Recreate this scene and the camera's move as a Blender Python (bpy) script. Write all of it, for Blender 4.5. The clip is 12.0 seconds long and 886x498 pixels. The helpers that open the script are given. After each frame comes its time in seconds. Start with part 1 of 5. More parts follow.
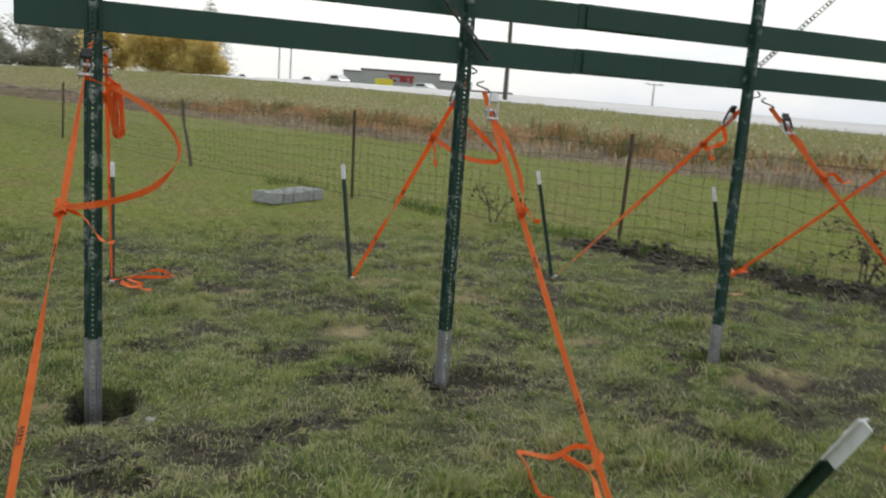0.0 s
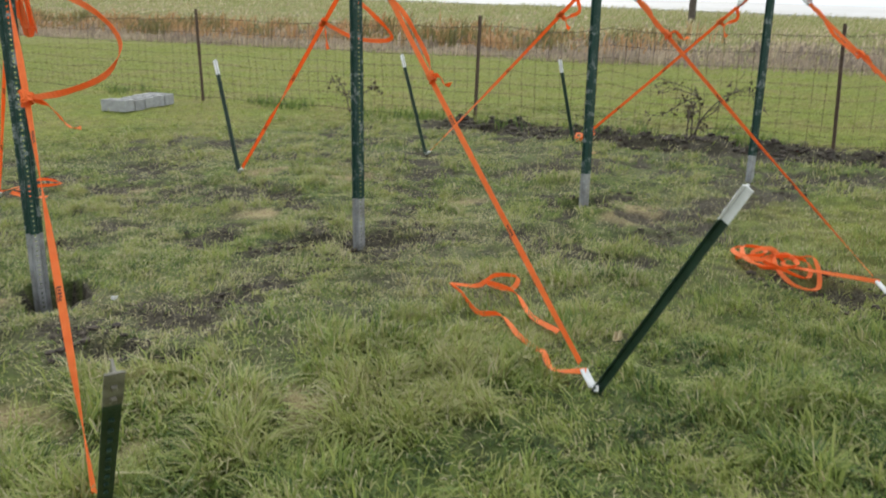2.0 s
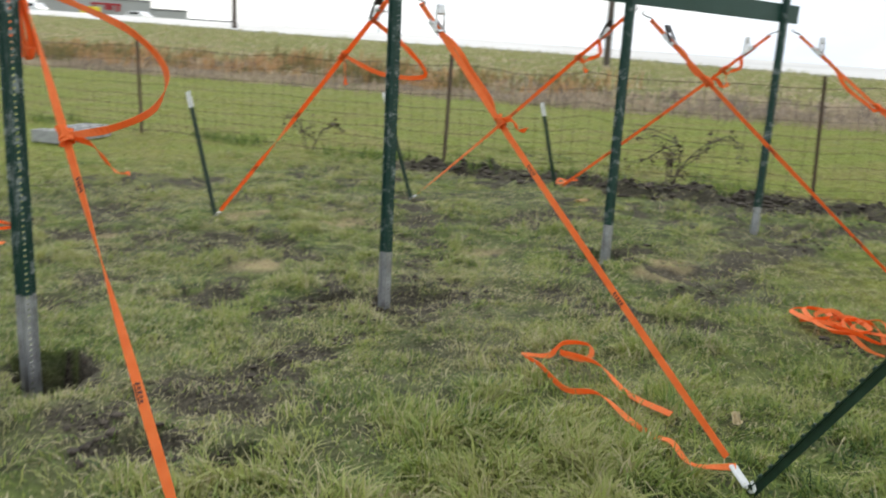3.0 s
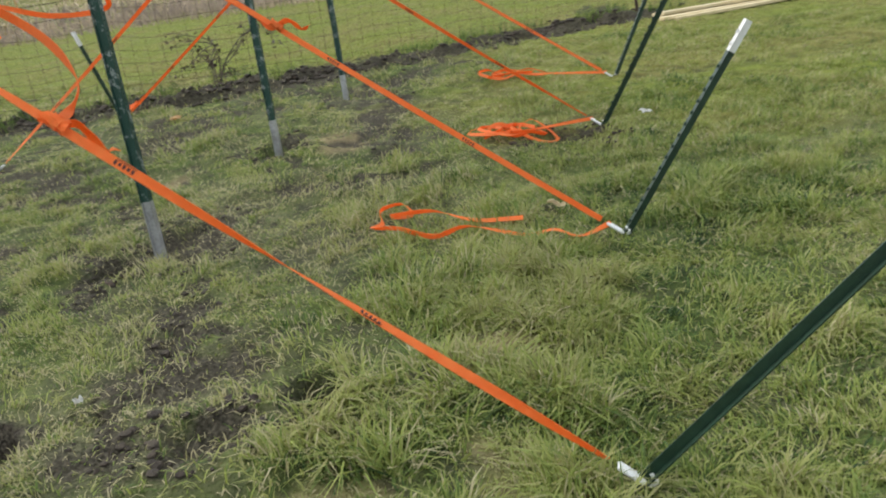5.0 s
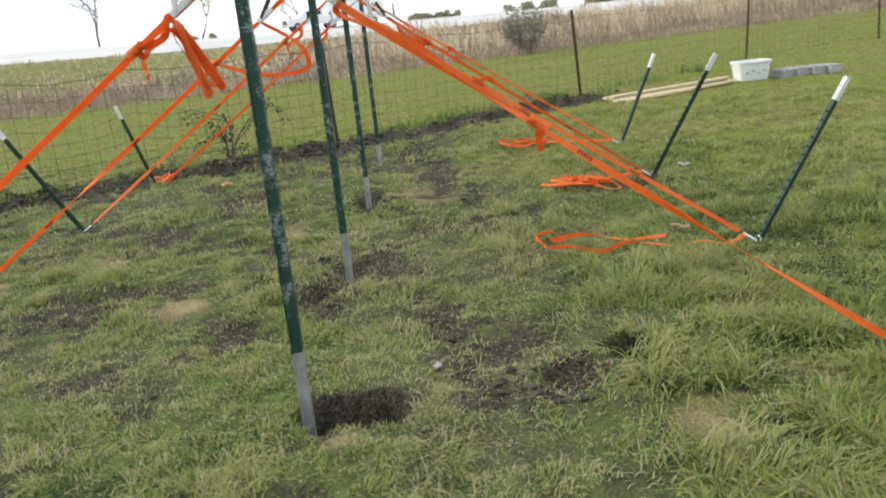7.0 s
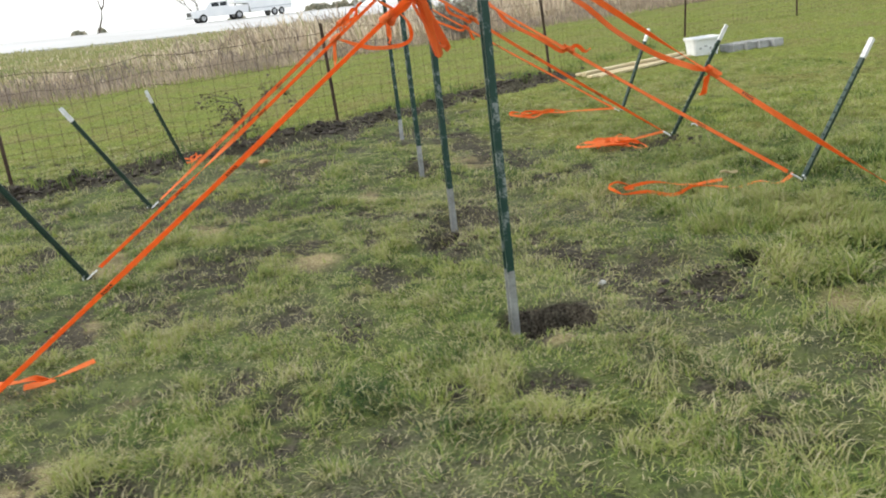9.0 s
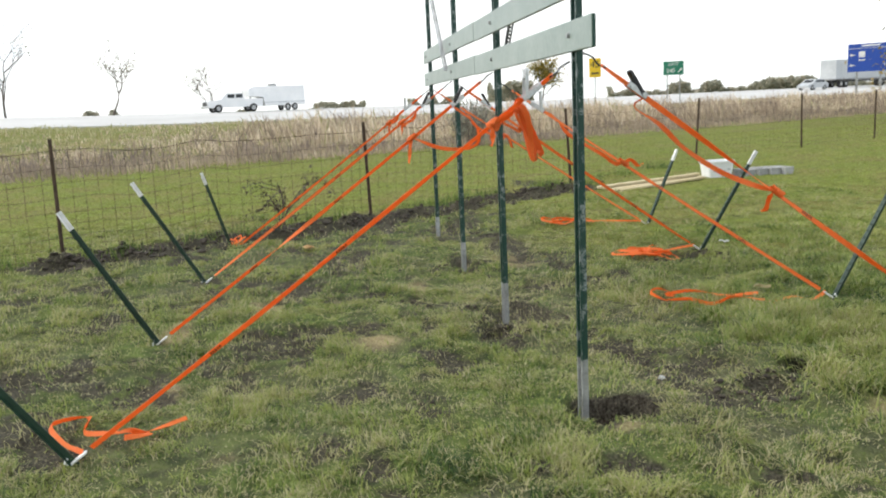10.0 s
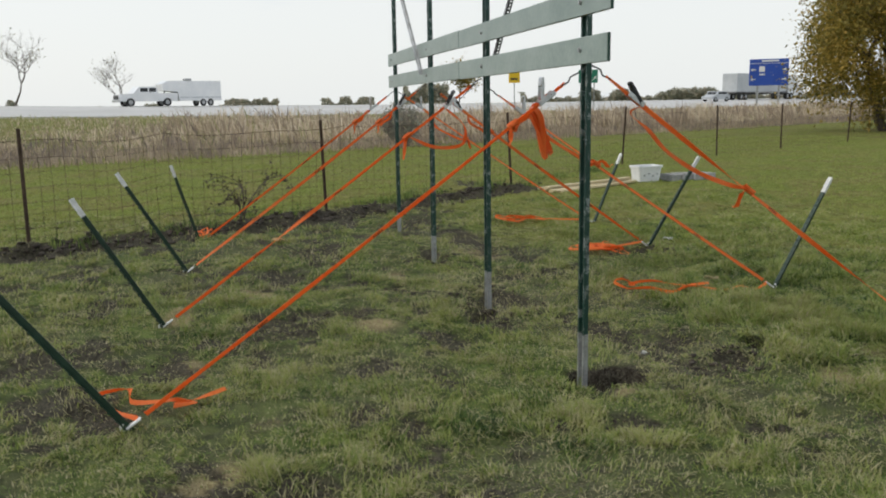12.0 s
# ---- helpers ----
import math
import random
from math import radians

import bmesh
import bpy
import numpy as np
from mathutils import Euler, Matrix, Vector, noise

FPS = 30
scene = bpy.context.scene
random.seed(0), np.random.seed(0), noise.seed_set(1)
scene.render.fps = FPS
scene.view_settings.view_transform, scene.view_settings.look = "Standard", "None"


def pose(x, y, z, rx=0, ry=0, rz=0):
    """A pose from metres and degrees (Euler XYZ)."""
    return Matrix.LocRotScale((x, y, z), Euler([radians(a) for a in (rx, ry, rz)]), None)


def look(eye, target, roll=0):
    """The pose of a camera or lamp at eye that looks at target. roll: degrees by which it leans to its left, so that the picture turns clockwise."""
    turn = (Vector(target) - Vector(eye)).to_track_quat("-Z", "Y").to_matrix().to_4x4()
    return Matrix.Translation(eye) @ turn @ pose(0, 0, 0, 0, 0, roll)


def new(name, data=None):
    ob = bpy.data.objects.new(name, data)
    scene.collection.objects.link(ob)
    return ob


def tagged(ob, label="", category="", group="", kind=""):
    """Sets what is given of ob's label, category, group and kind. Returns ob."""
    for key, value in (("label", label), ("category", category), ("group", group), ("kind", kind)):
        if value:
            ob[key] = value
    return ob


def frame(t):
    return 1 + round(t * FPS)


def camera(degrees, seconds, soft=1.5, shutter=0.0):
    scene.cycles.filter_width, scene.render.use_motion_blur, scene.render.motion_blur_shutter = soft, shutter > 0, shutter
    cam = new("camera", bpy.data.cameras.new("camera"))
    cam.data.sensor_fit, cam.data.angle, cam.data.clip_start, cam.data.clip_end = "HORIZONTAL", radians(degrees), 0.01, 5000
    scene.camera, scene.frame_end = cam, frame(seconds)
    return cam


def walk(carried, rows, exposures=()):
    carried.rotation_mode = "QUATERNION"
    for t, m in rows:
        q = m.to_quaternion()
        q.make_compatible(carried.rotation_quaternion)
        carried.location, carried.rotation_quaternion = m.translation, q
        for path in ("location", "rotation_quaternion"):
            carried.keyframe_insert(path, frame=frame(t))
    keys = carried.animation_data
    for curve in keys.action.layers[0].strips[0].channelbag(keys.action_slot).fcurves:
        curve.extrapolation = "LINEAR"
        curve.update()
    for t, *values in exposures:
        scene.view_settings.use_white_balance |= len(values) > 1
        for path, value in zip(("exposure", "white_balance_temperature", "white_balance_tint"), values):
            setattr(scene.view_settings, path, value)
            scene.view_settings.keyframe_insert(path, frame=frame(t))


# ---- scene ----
cam = camera(56.3, 12.0, 1.9, 0.36)
PATH = [
    (0, (0.274, -4.231, 1.511), (0.934, -2.373, 1.179), 4.1),
    (0.5, (0.012, -4.44, 1.438), (0.769, -2.63, 1.046), 3.2),
    (1, (-0.168, -4.603, 1.451), (0.547, -2.795, 0.98), 3.5),
    (1.5, (-0.237, -4.763, 1.424), (0.495, -2.987, 0.866), -0.2),
    (2, (-0.354, -4.56, 1.401), (0.652, -2.92, 0.854), 0.9),
    (2.5, (-0.545, -4.118, 1.395), (0.509, -2.491, 0.905), 2.5),
    (3, (-0.701, -3.695, 1.363), (0.507, -2.167, 0.909), 3.1),
    (3.5, (-0.994, -3.198, 1.425), (0.571, -2.034, 0.982), -2.2),
    (5.3, (-2.09, -2.106, 1.377), (-0.216, -1.882, 0.716), -4.3),
    (5.5, (-2.19, -1.929, 1.372), (-0.276, -1.837, 0.798), -1.7),
    (6, (-2.439, -1.468, 1.436), (-0.502, -1.443, 0.937), -4.5),
    (6.5, (-2.727, -1.033, 1.428), (-0.808, -0.915, 0.878), -7.2),
    (7, (-2.947, -0.611, 1.443), (-1.019, -0.596, 0.912), -6.0),
    (7.5, (-3.138, -0.302, 1.442), (-1.223, -0.418, 0.876), -6.2),
    (7.7, (-3.195, -0.18, 1.423), (-1.298, -0.321, 0.803), -6.2),
    (9.3, (-3.589, 0.834, 1.513), (-1.682, 0.609, 0.954), -6.6),
    (9.5, (-3.649, 0.932, 1.514), (-1.736, 0.696, 0.982), -5.3),
    (10, (-3.781, 1.157, 1.545), (-1.827, 0.904, 1.202), -2.7),
    (10.5, (-3.903, 1.412, 1.565), (-1.97, 1.036, 1.219), -2.0),
    (11, (-4.08, 1.512, 1.57), (-2.151, 1.078, 1.271), -0.7),
    (11.5, (-4.159, 1.618, 1.563), (-2.246, 1.177, 1.181), -0.1),
    (12, (-4.152, 1.8, 1.565), (-2.237, 1.338, 1.219), -1.0),
]
walk(cam, [(t, look(eye, target, roll)) for t, eye, target, roll in PATH],
     [(0.0, 0.2), (0.8, 0.38), (1.3, 0.62), (1.8, 0.72), (2.2, 0.8), (3.0, 0.75), (3.7, 0.75), (5.3, 0.82), (7.7, 0.82), (9.3, 0.92), (9.6, 0.92), (10.0, 0.8), (10.4, 0.3), (10.6, 0.24), (11.3, 0.1), (12.0, 0.1)])

# ---- light ----
world = bpy.data.worlds.new("overcast_sky")
scene.world = world
world.use_nodes = True
wn, wl = world.node_tree.nodes, world.node_tree.links
wn.clear()
w_out = wn.new("ShaderNodeOutputWorld")
w_bg = wn.new("ShaderNodeBackground")
w_sky = wn.new("ShaderNodeTexSky")
w_sky.sky_type, w_sky.sun_disc = "NISHITA", False
w_sky.sun_elevation, w_sky.sun_rotation = radians(38), radians(90 - 70)
w_sky.air_density, w_sky.dust_density = 1.0, 3.0
w_tc = wn.new("ShaderNodeTexCoord")
w_map = wn.new("ShaderNodeMapping")
w_map.inputs["Scale"].default_value = (1.0, 1.0, 3.2)
w_noise = wn.new("ShaderNodeTexNoise")
w_noise.inputs["Scale"].default_value, w_noise.inputs["Detail"].default_value = 1.6, 6.0
w_ramp = wn.new("ShaderNodeValToRGB")
w_ramp.color_ramp.elements[0].position, w_ramp.color_ramp.elements[0].color = 0.4, (6.0, 6.9, 8.2, 1)
w_ramp.color_ramp.elements[1].position, w_ramp.color_ramp.elements[1].color = 0.56, (8.9, 9.15, 9.05, 1)
w_mix = wn.new("ShaderNodeMixRGB")
w_mix.inputs["Fac"].default_value = 0.86
wl.new(w_tc.outputs["Generated"], w_map.inputs["Vector"])
wl.new(w_map.outputs["Vector"], w_noise.inputs["Vector"])
wl.new(w_noise.outputs["Fac"], w_ramp.inputs["Fac"])
wl.new(w_sky.outputs["Color"], w_mix.inputs["Color1"])
wl.new(w_ramp.outputs["Color"], w_mix.inputs["Color2"])
wl.new(w_mix.outputs["Color"], w_bg.inputs["Color"])
w_bg.inputs["Strength"].default_value = 0.1
wl.new(w_bg.outputs["Background"], w_out.inputs["Surface"])
sun = new("sun", bpy.data.lights.new("sun", "SUN"))
sun.data.energy, sun.data.angle, sun.data.color = 1.42, radians(14), (1.0, 0.96, 0.88)
sun.matrix_world = look((0, 0, 30), (-0.342 * 38.4, -0.94 * 38.4, 0))
scene.view_settings.exposure = 0.0


# ---- materials ----
def principled(name):
    m = bpy.data.materials.new(name)
    m.use_nodes = True
    return m, m.node_tree.nodes, m.node_tree.links, m.node_tree.nodes["Principled BSDF"]


def mat(name, c1, c2, scale=20.0, rough=0.7, metal=0.0, bump=0.2, fine=6.0, lo=0.35, hi=0.65, vary=0.12):
    """Two colours mixed by noise at two scales, a grain bump and a small change from piece to piece."""
    m, n, l, b = principled(name)
    tc = n.new("ShaderNodeTexCoord")
    info = n.new("ShaderNodeObjectInfo")
    add = n.new("ShaderNodeVectorMath")
    add.operation = "ADD"
    comb = n.new("ShaderNodeVectorMath")
    comb.operation = "SCALE"
    comb.inputs[0].default_value = (13.0, 7.0, 5.0)
    l.new(info.outputs["Random"], comb.inputs["Scale"])
    l.new(tc.outputs["Object"], add.inputs[0])
    l.new(comb.outputs["Vector"], add.inputs[1])
    n1 = n.new("ShaderNodeTexNoise")
    n1.inputs["Scale"].default_value, n1.inputs["Detail"].default_value = scale, 5.0
    n2 = n.new("ShaderNodeTexNoise")
    n2.inputs["Scale"].default_value, n2.inputs["Detail"].default_value = scale * fine, 4.0
    l.new(add.outputs["Vector"], n1.inputs["Vector"])
    l.new(add.outputs["Vector"], n2.inputs["Vector"])
    mixf = n.new("ShaderNodeMath")
    mixf.operation = "MULTIPLY_ADD"
    mixf.inputs[1].default_value = 0.35
    l.new(n2.outputs["Fac"], mixf.inputs[0])
    sc = n.new("ShaderNodeMath")
    sc.operation = "MULTIPLY"
    sc.inputs[1].default_value = 0.65
    l.new(n1.outputs["Fac"], sc.inputs[0])
    l.new(sc.outputs["Value"], mixf.inputs[2])
    ramp = n.new("ShaderNodeValToRGB")
    ramp.color_ramp.elements[0].position, ramp.color_ramp.elements[0].color = lo, (*c1, 1)
    ramp.color_ramp.elements[1].position, ramp.color_ramp.elements[1].color = hi, (*c2, 1)
    l.new(mixf.outputs["Value"], ramp.inputs["Fac"])
    hsv = n.new("ShaderNodeHueSaturation")
    val = n.new("ShaderNodeMapRange")
    val.inputs["To Min"].default_value, val.inputs["To Max"].default_value = 1 - vary, 1 + vary
    l.new(info.outputs["Random"], val.inputs["Value"])
    l.new(val.outputs["Result"], hsv.inputs["Value"])
    l.new(ramp.outputs["Color"], hsv.inputs["Color"])
    l.new(hsv.outputs["Color"], b.inputs["Base Color"])
    b.inputs["Roughness"].default_value, b.inputs["Metallic"].default_value = rough, metal
    if bump:
        bp = n.new("ShaderNodeBump")
        bp.inputs["Strength"].default_value, bp.inputs["Distance"].default_value = bump, 0.01
        l.new(n2.outputs["Fac"], bp.inputs["Height"])
        l.new(bp.outputs["Normal"], b.inputs["Normal"])
    return m


def blade_mat(name, stops, through_light=0.35, rough=0.6):
    """Leaves and grass: colour by each blade's own tone, with light passing through."""
    m, n, l, b = principled(name)
    at = n.new("ShaderNodeAttribute")
    at.attribute_name = "tone"
    ramp = n.new("ShaderNodeValToRGB")
    els = ramp.color_ramp.elements
    els[0].position, els[0].color = stops[0][0], (*stops[0][1], 1)
    els[1].position, els[1].color = stops[-1][0], (*stops[-1][1], 1)
    for p, c in stops[1:-1]:
        e = els.new(p)
        e.color = (*c, 1)
    l.new(at.outputs["Fac"], ramp.inputs["Fac"])
    l.new(ramp.outputs["Color"], b.inputs["Base Color"])
    b.inputs["Roughness"].default_value = rough
    b.inputs["Specular IOR Level"].default_value = 0.25
    tr = n.new("ShaderNodeBsdfTranslucent")
    l.new(ramp.outputs["Color"], tr.inputs["Color"])
    mx = n.new("ShaderNodeMixShader")
    mx.inputs["Fac"].default_value = through_light
    l.new(b.outputs["BSDF"], mx.inputs[1])
    l.new(tr.outputs["BSDF"], mx.inputs[2])
    l.new(mx.outputs["Shader"], n["Material Output"].inputs["Surface"])
    return m


def ground_mat():
    """Turf thatch, bare soil and straw, laid out by the sheet's own soil and straw values."""
    m, n, l, b = principled("turf_and_soil")
    tc = n.new("ShaderNodeTexCoord")

    def noise_node(scale, detail=5.0):
        k = n.new("ShaderNodeTexNoise")
        k.inputs["Scale"].default_value, k.inputs["Detail"].default_value = scale, detail
        l.new(tc.outputs["Object"], k.inputs["Vector"])
        return k

    def ramp_node(src, p0, c0, p1, c1):
        r = n.new("ShaderNodeValToRGB")
        r.color_ramp.elements[0].position, r.color_ramp.elements[0].color = p0, (*c0, 1)
        r.color_ramp.elements[1].position, r.color_ramp.elements[1].color = p1, (*c1, 1)
        l.new(src, r.inputs["Fac"])
        return r.outputs["Color"]

    def mixed(fac, a, c):
        x = n.new("ShaderNodeMixRGB")
        l.new(fac, x.inputs["Fac"])
        l.new(a, x.inputs["Color1"])
        l.new(c, x.inputs["Color2"])
        return x.outputs["Color"]

    big, mid, grain, wide = noise_node(0.7), noise_node(9.0), noise_node(70.0), noise_node(0.9, 8.0)
    green = ramp_node(mid.outputs["Fac"], 0.32, (0.03, 0.046, 0.014), 0.68, (0.14, 0.18, 0.046))
    mown = ramp_node(mid.outputs["Fac"], 0.3, (0.088, 0.108, 0.018), 0.7, (0.2, 0.235, 0.044))
    dull = ramp_node(mid.outputs["Fac"], 0.3, (0.095, 0.092, 0.022), 0.7, (0.24, 0.225, 0.07))
    widem = n.new("ShaderNodeMapRange")
    widem.inputs["From Min"].default_value, widem.inputs["From Max"].default_value = 0.4, 0.62
    l.new(wide.outputs["Fac"], widem.inputs["Value"])
    mown = mixed(widem.outputs["Result"], mown, dull)
    thatch = ramp_node(grain.outputs["Fac"], 0.35, (0.05, 0.045, 0.03), 0.7, (0.25, 0.225, 0.15))
    bigm = n.new("ShaderNodeMapRange")
    bigm.inputs["From Min"].default_value, bigm.inputs["From Max"].default_value = 0.42, 0.66
    bigm.inputs["To Max"].default_value = 0.6
    l.new(big.outputs["Fac"], bigm.inputs["Value"])
    turf = mixed(bigm.outputs["Result"], green, thatch)
    a4 = n.new("ShaderNodeAttribute")
    a4.attribute_name = "mown"
    turf = mixed(a4.outputs["Fac"], turf, mown)
    straw = ramp_node(grain.outputs["Fac"], 0.3, (0.2, 0.155, 0.075), 0.7, (0.42, 0.34, 0.19))
    crumb = noise_node(28.0, 6.0)
    soil_d = ramp_node(grain.outputs["Fac"], 0.35, (0.018, 0.015, 0.011), 0.65, (0.07, 0.06, 0.044))
    soil_l = ramp_node(grain.outputs["Fac"], 0.35, (0.03, 0.027, 0.02), 0.65, (0.115, 0.1, 0.075))
    crumbm = n.new("ShaderNodeMapRange")
    crumbm.inputs["From Min"].default_value, crumbm.inputs["From Max"].default_value = 0.42, 0.62
    l.new(crumb.outputs["Fac"], crumbm.inputs["Value"])
    soil = mixed(crumbm.outputs["Result"], soil_d, soil_l)
    a1, a2, a3 = n.new("ShaderNodeAttribute"), n.new("ShaderNodeAttribute"), n.new("ShaderNodeAttribute")
    a1.attribute_name, a2.attribute_name, a3.attribute_name = "soil", "straw", "rough_grass"
    rough_g = ramp_node(wide.outputs["Fac"], 0.32, (0.11, 0.125, 0.04), 0.68, (0.27, 0.225, 0.1))
    base = mixed(a3.outputs["Fac"], turf, rough_g)
    base = mixed(a2.outputs["Fac"], base, straw)
    base = mixed(a1.outputs["Fac"], base, soil)
    l.new(base, b.inputs["Base Color"])
    b.inputs["Roughness"].default_value = 0.95
    b.inputs["Specular IOR Level"].default_value = 0.15
    bp = n.new("ShaderNodeBump")
    bp.inputs["Strength"].default_value, bp.inputs["Distance"].default_value = 0.9, 0.03
    l.new(grain.outputs["Fac"], bp.inputs["Height"])
    l.new(bp.outputs["Normal"], b.inputs["Normal"])
    return m


M_TURF = ground_mat()
M_GRASS = blade_mat("grass_blade", [(0.0, (0.48, 0.43, 0.27)), (0.2, (0.365, 0.34, 0.165)), (0.36, (0.3, 0.345, 0.088)), (0.62, (0.168, 0.232, 0.054)), (0.85, (0.075, 0.13, 0.034)), (1.0, (0.033, 0.068, 0.022))])
M_REED = blade_mat("dry_reed", [(0.0, (0.19, 0.155, 0.135)), (0.3, (0.36, 0.285, 0.215)), (0.55, (0.58, 0.47, 0.34)), (0.8, (0.78, 0.67, 0.51)), (1.0, (0.25, 0.27, 0.08))], 0.25, 0.8)
M_WEED = blade_mat("dying_weed", [(0.0, (0.12, 0.13, 0.05)), (0.35, (0.24, 0.19, 0.08)), (0.65, (0.42, 0.235, 0.11)), (1.0, (0.5, 0.33, 0.18))], 0.3, 0.8)
M_LEAF_Y = blade_mat("autumn_leaf", [(0.0, (0.09, 0.085, 0.022)), (0.35, (0.2, 0.175, 0.04)), (0.7, (0.38, 0.27, 0.06)), (1.0, (0.55, 0.37, 0.09))], 0.4)
M_LEAF_GOLD = blade_mat("golden_leaf", [(0.0, (0.55, 0.46, 0.18)), (0.5, (0.78, 0.64, 0.26)), (1.0, (0.88, 0.74, 0.34))], 0.65)
M_LEAF_DEAD = blade_mat("dead_leaf", [(0.0, (0.035, 0.026, 0.02)), (1.0, (0.11, 0.08, 0.06))], 0.1)
M_LEAF_D = blade_mat("dark_needle", [(0.0, (0.012, 0.022, 0.012)), (1.0, (0.035, 0.055, 0.025))], 0.15)
# leaf colour paled and greyed: distance haze is put into it
M_LEAF_FAR = blade_mat("hazed_leaf", [(0.0, (0.22, 0.23, 0.18)), (0.6, (0.34, 0.33, 0.25)), (1.0, (0.46, 0.4, 0.3))], 0.25)
M_TWIG = mat("grey_twig", (0.17, 0.15, 0.125), (0.3, 0.27, 0.23), 14, 0.9, bump=0.4)
M_BARK = mat("bark", (0.05, 0.04, 0.032), (0.13, 0.105, 0.085), 14, 0.9, bump=0.8)
M_GREEN = mat("worn_green_enamel", (0.012, 0.05, 0.038), (0.24, 0.27, 0.265), 20, 0.42, 0.25, 0.3, 6, 0.545, 0.61, 0.05)
M_WORN_WHITE = mat("worn_dull_white", (0.13, 0.115, 0.085), (0.3, 0.28, 0.23), 22, 0.6, 0.1, 0.2)
M_GALV = mat("galvanised_steel", (0.25, 0.25, 0.245), (0.5, 0.51, 0.52), 12, 0.45, 0.55, 0.2, 6)
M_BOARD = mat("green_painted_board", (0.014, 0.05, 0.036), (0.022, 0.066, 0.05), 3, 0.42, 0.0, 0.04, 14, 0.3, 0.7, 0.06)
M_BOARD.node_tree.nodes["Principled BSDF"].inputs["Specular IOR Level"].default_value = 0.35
# pale copy for the open side: sky sheen put into the colour, with wear
M_BOARD_WORN_SHEEN = mat("worn_sheen_board", (0.17, 0.225, 0.2), (0.27, 0.32, 0.295), 5, 0.35, 0.0, 0.08, 8, 0.3, 0.7, 0.05)
M_TPOST = mat("dark_green_steel", (0.006, 0.022, 0.012), (0.016, 0.045, 0.026), 20, 0.42, 0.1, 0.2)
M_WHITE = mat("white_enamel", (0.62, 0.62, 0.6), (0.8, 0.8, 0.79), 22, 0.5, 0.0, 0.1)
M_STRAP = mat("orange_webbing", (0.8, 0.18, 0.028), (0.9, 0.27, 0.06), 30, 0.65, 0.0, 0.3, 12)
strap_n, strap_l = M_STRAP.node_tree.nodes, M_STRAP.node_tree.links
strap_tr, strap_mx = strap_n.new("ShaderNodeBsdfTranslucent"), strap_n.new("ShaderNodeMixShader")
strap_tr.inputs["Color"].default_value = (0.92, 0.28, 0.06, 1)
strap_mx.inputs["Fac"].default_value = 0.5
strap_l.new(strap_n["Principled BSDF"].outputs["BSDF"], strap_mx.inputs[1])
strap_l.new(strap_tr.outputs["BSDF"], strap_mx.inputs[2])
strap_l.new(strap_mx.outputs["Shader"], strap_n["Material Output"].inputs["Surface"])
M_PRINT = mat("dark_print", (0.05, 0.015, 0.01), (0.09, 0.025, 0.015), 30, 0.7)
M_STEEL = mat("bright_zinc", (0.5, 0.5, 0.5), (0.72, 0.72, 0.72), 30, 0.28, 0.9, 0.05)
M_BLACK = mat("black_plastic", (0.012, 0.012, 0.013), (0.03, 0.03, 0.03), 25, 0.5)
M_RUST = mat("rusty_wire", (0.05, 0.035, 0.025), (0.13, 0.085, 0.06), 18, 0.8, 0.3)
M_WOODPOST = mat("weathered_wood", (0.08, 0.065, 0.05), (0.17, 0.14, 0.11), 9, 0.9, bump=0.6)
M_LUMBER = mat("pale_lumber", (0.5, 0.4, 0.22), (0.64, 0.54, 0.34), 6, 0.7, bump=0.3)
M_CONC = mat("concrete_block_grey", (0.27, 0.27, 0.265), (0.42, 0.42, 0.41), 14, 0.9, bump=0.5)
M_ROAD = mat("concrete_road", (0.5, 0.49, 0.47), (0.62, 0.61, 0.59), 0.12, 0.85, bump=0.1, fine=9)
M_PAINT_W = mat("road_paint", (0.7, 0.7, 0.68), (0.82, 0.82, 0.8), 3, 0.7)
M_TUB = mat("white_plastic", (0.68, 0.69, 0.7), (0.8, 0.8, 0.8), 8, 0.4, bump=0.05)
M_CLOD = mat("soil_clod", (0.02, 0.015, 0.011), (0.075, 0.058, 0.04), 25, 0.95, bump=0.7)
M_BLUE = mat("blue_sign_sheet", (0.012, 0.06, 0.36), (0.02, 0.085, 0.44), 0.6, 0.4, bump=0)
M_SIGN_GREEN = mat("green_sign_sheet", (0.005, 0.15, 0.085), (0.01, 0.19, 0.11), 0.6, 0.4, bump=0)
M_SIGN_YELLOW = mat("yellow_sign_sheet", (0.78, 0.5, 0.01), (0.85, 0.58, 0.02), 0.6, 0.4, bump=0)
M_STORE = mat("grey_store_wall", (0.42, 0.425, 0.43), (0.48, 0.485, 0.49), 0.15, 0.8, bump=0.1)
M_STORE_TRIM = mat("dark_store_trim", (0.16, 0.16, 0.17), (0.22, 0.22, 0.23), 0.3, 0.6, bump=0)
M_RED = mat("red_sign", (0.3, 0.02, 0.03), (0.42, 0.03, 0.04), 1, 0.5, bump=0)
M_VEH_W = mat("white_vehicle_paint", (0.68, 0.69, 0.7), (0.78, 0.78, 0.78), 0.8, 0.3, bump=0)
M_VEH_GLASS = mat("dark_glass", (0.012, 0.014, 0.016), (0.03, 0.032, 0.035), 2, 0.12, bump=0)
M_YELLOW = mat("yellow_paint", (0.75, 0.62, 0.02), (0.82, 0.7, 0.04), 1, 0.4, bump=0)
M_TRAILER = mat("grey_trailer_skin", (0.42, 0.44, 0.46), (0.55, 0.57, 0.58), 0.4, 0.4, bump=0)
M_TYRE = mat("tyre_rubber", (0.012, 0.012, 0.012), (0.03, 0.03, 0.03), 12, 0.9)


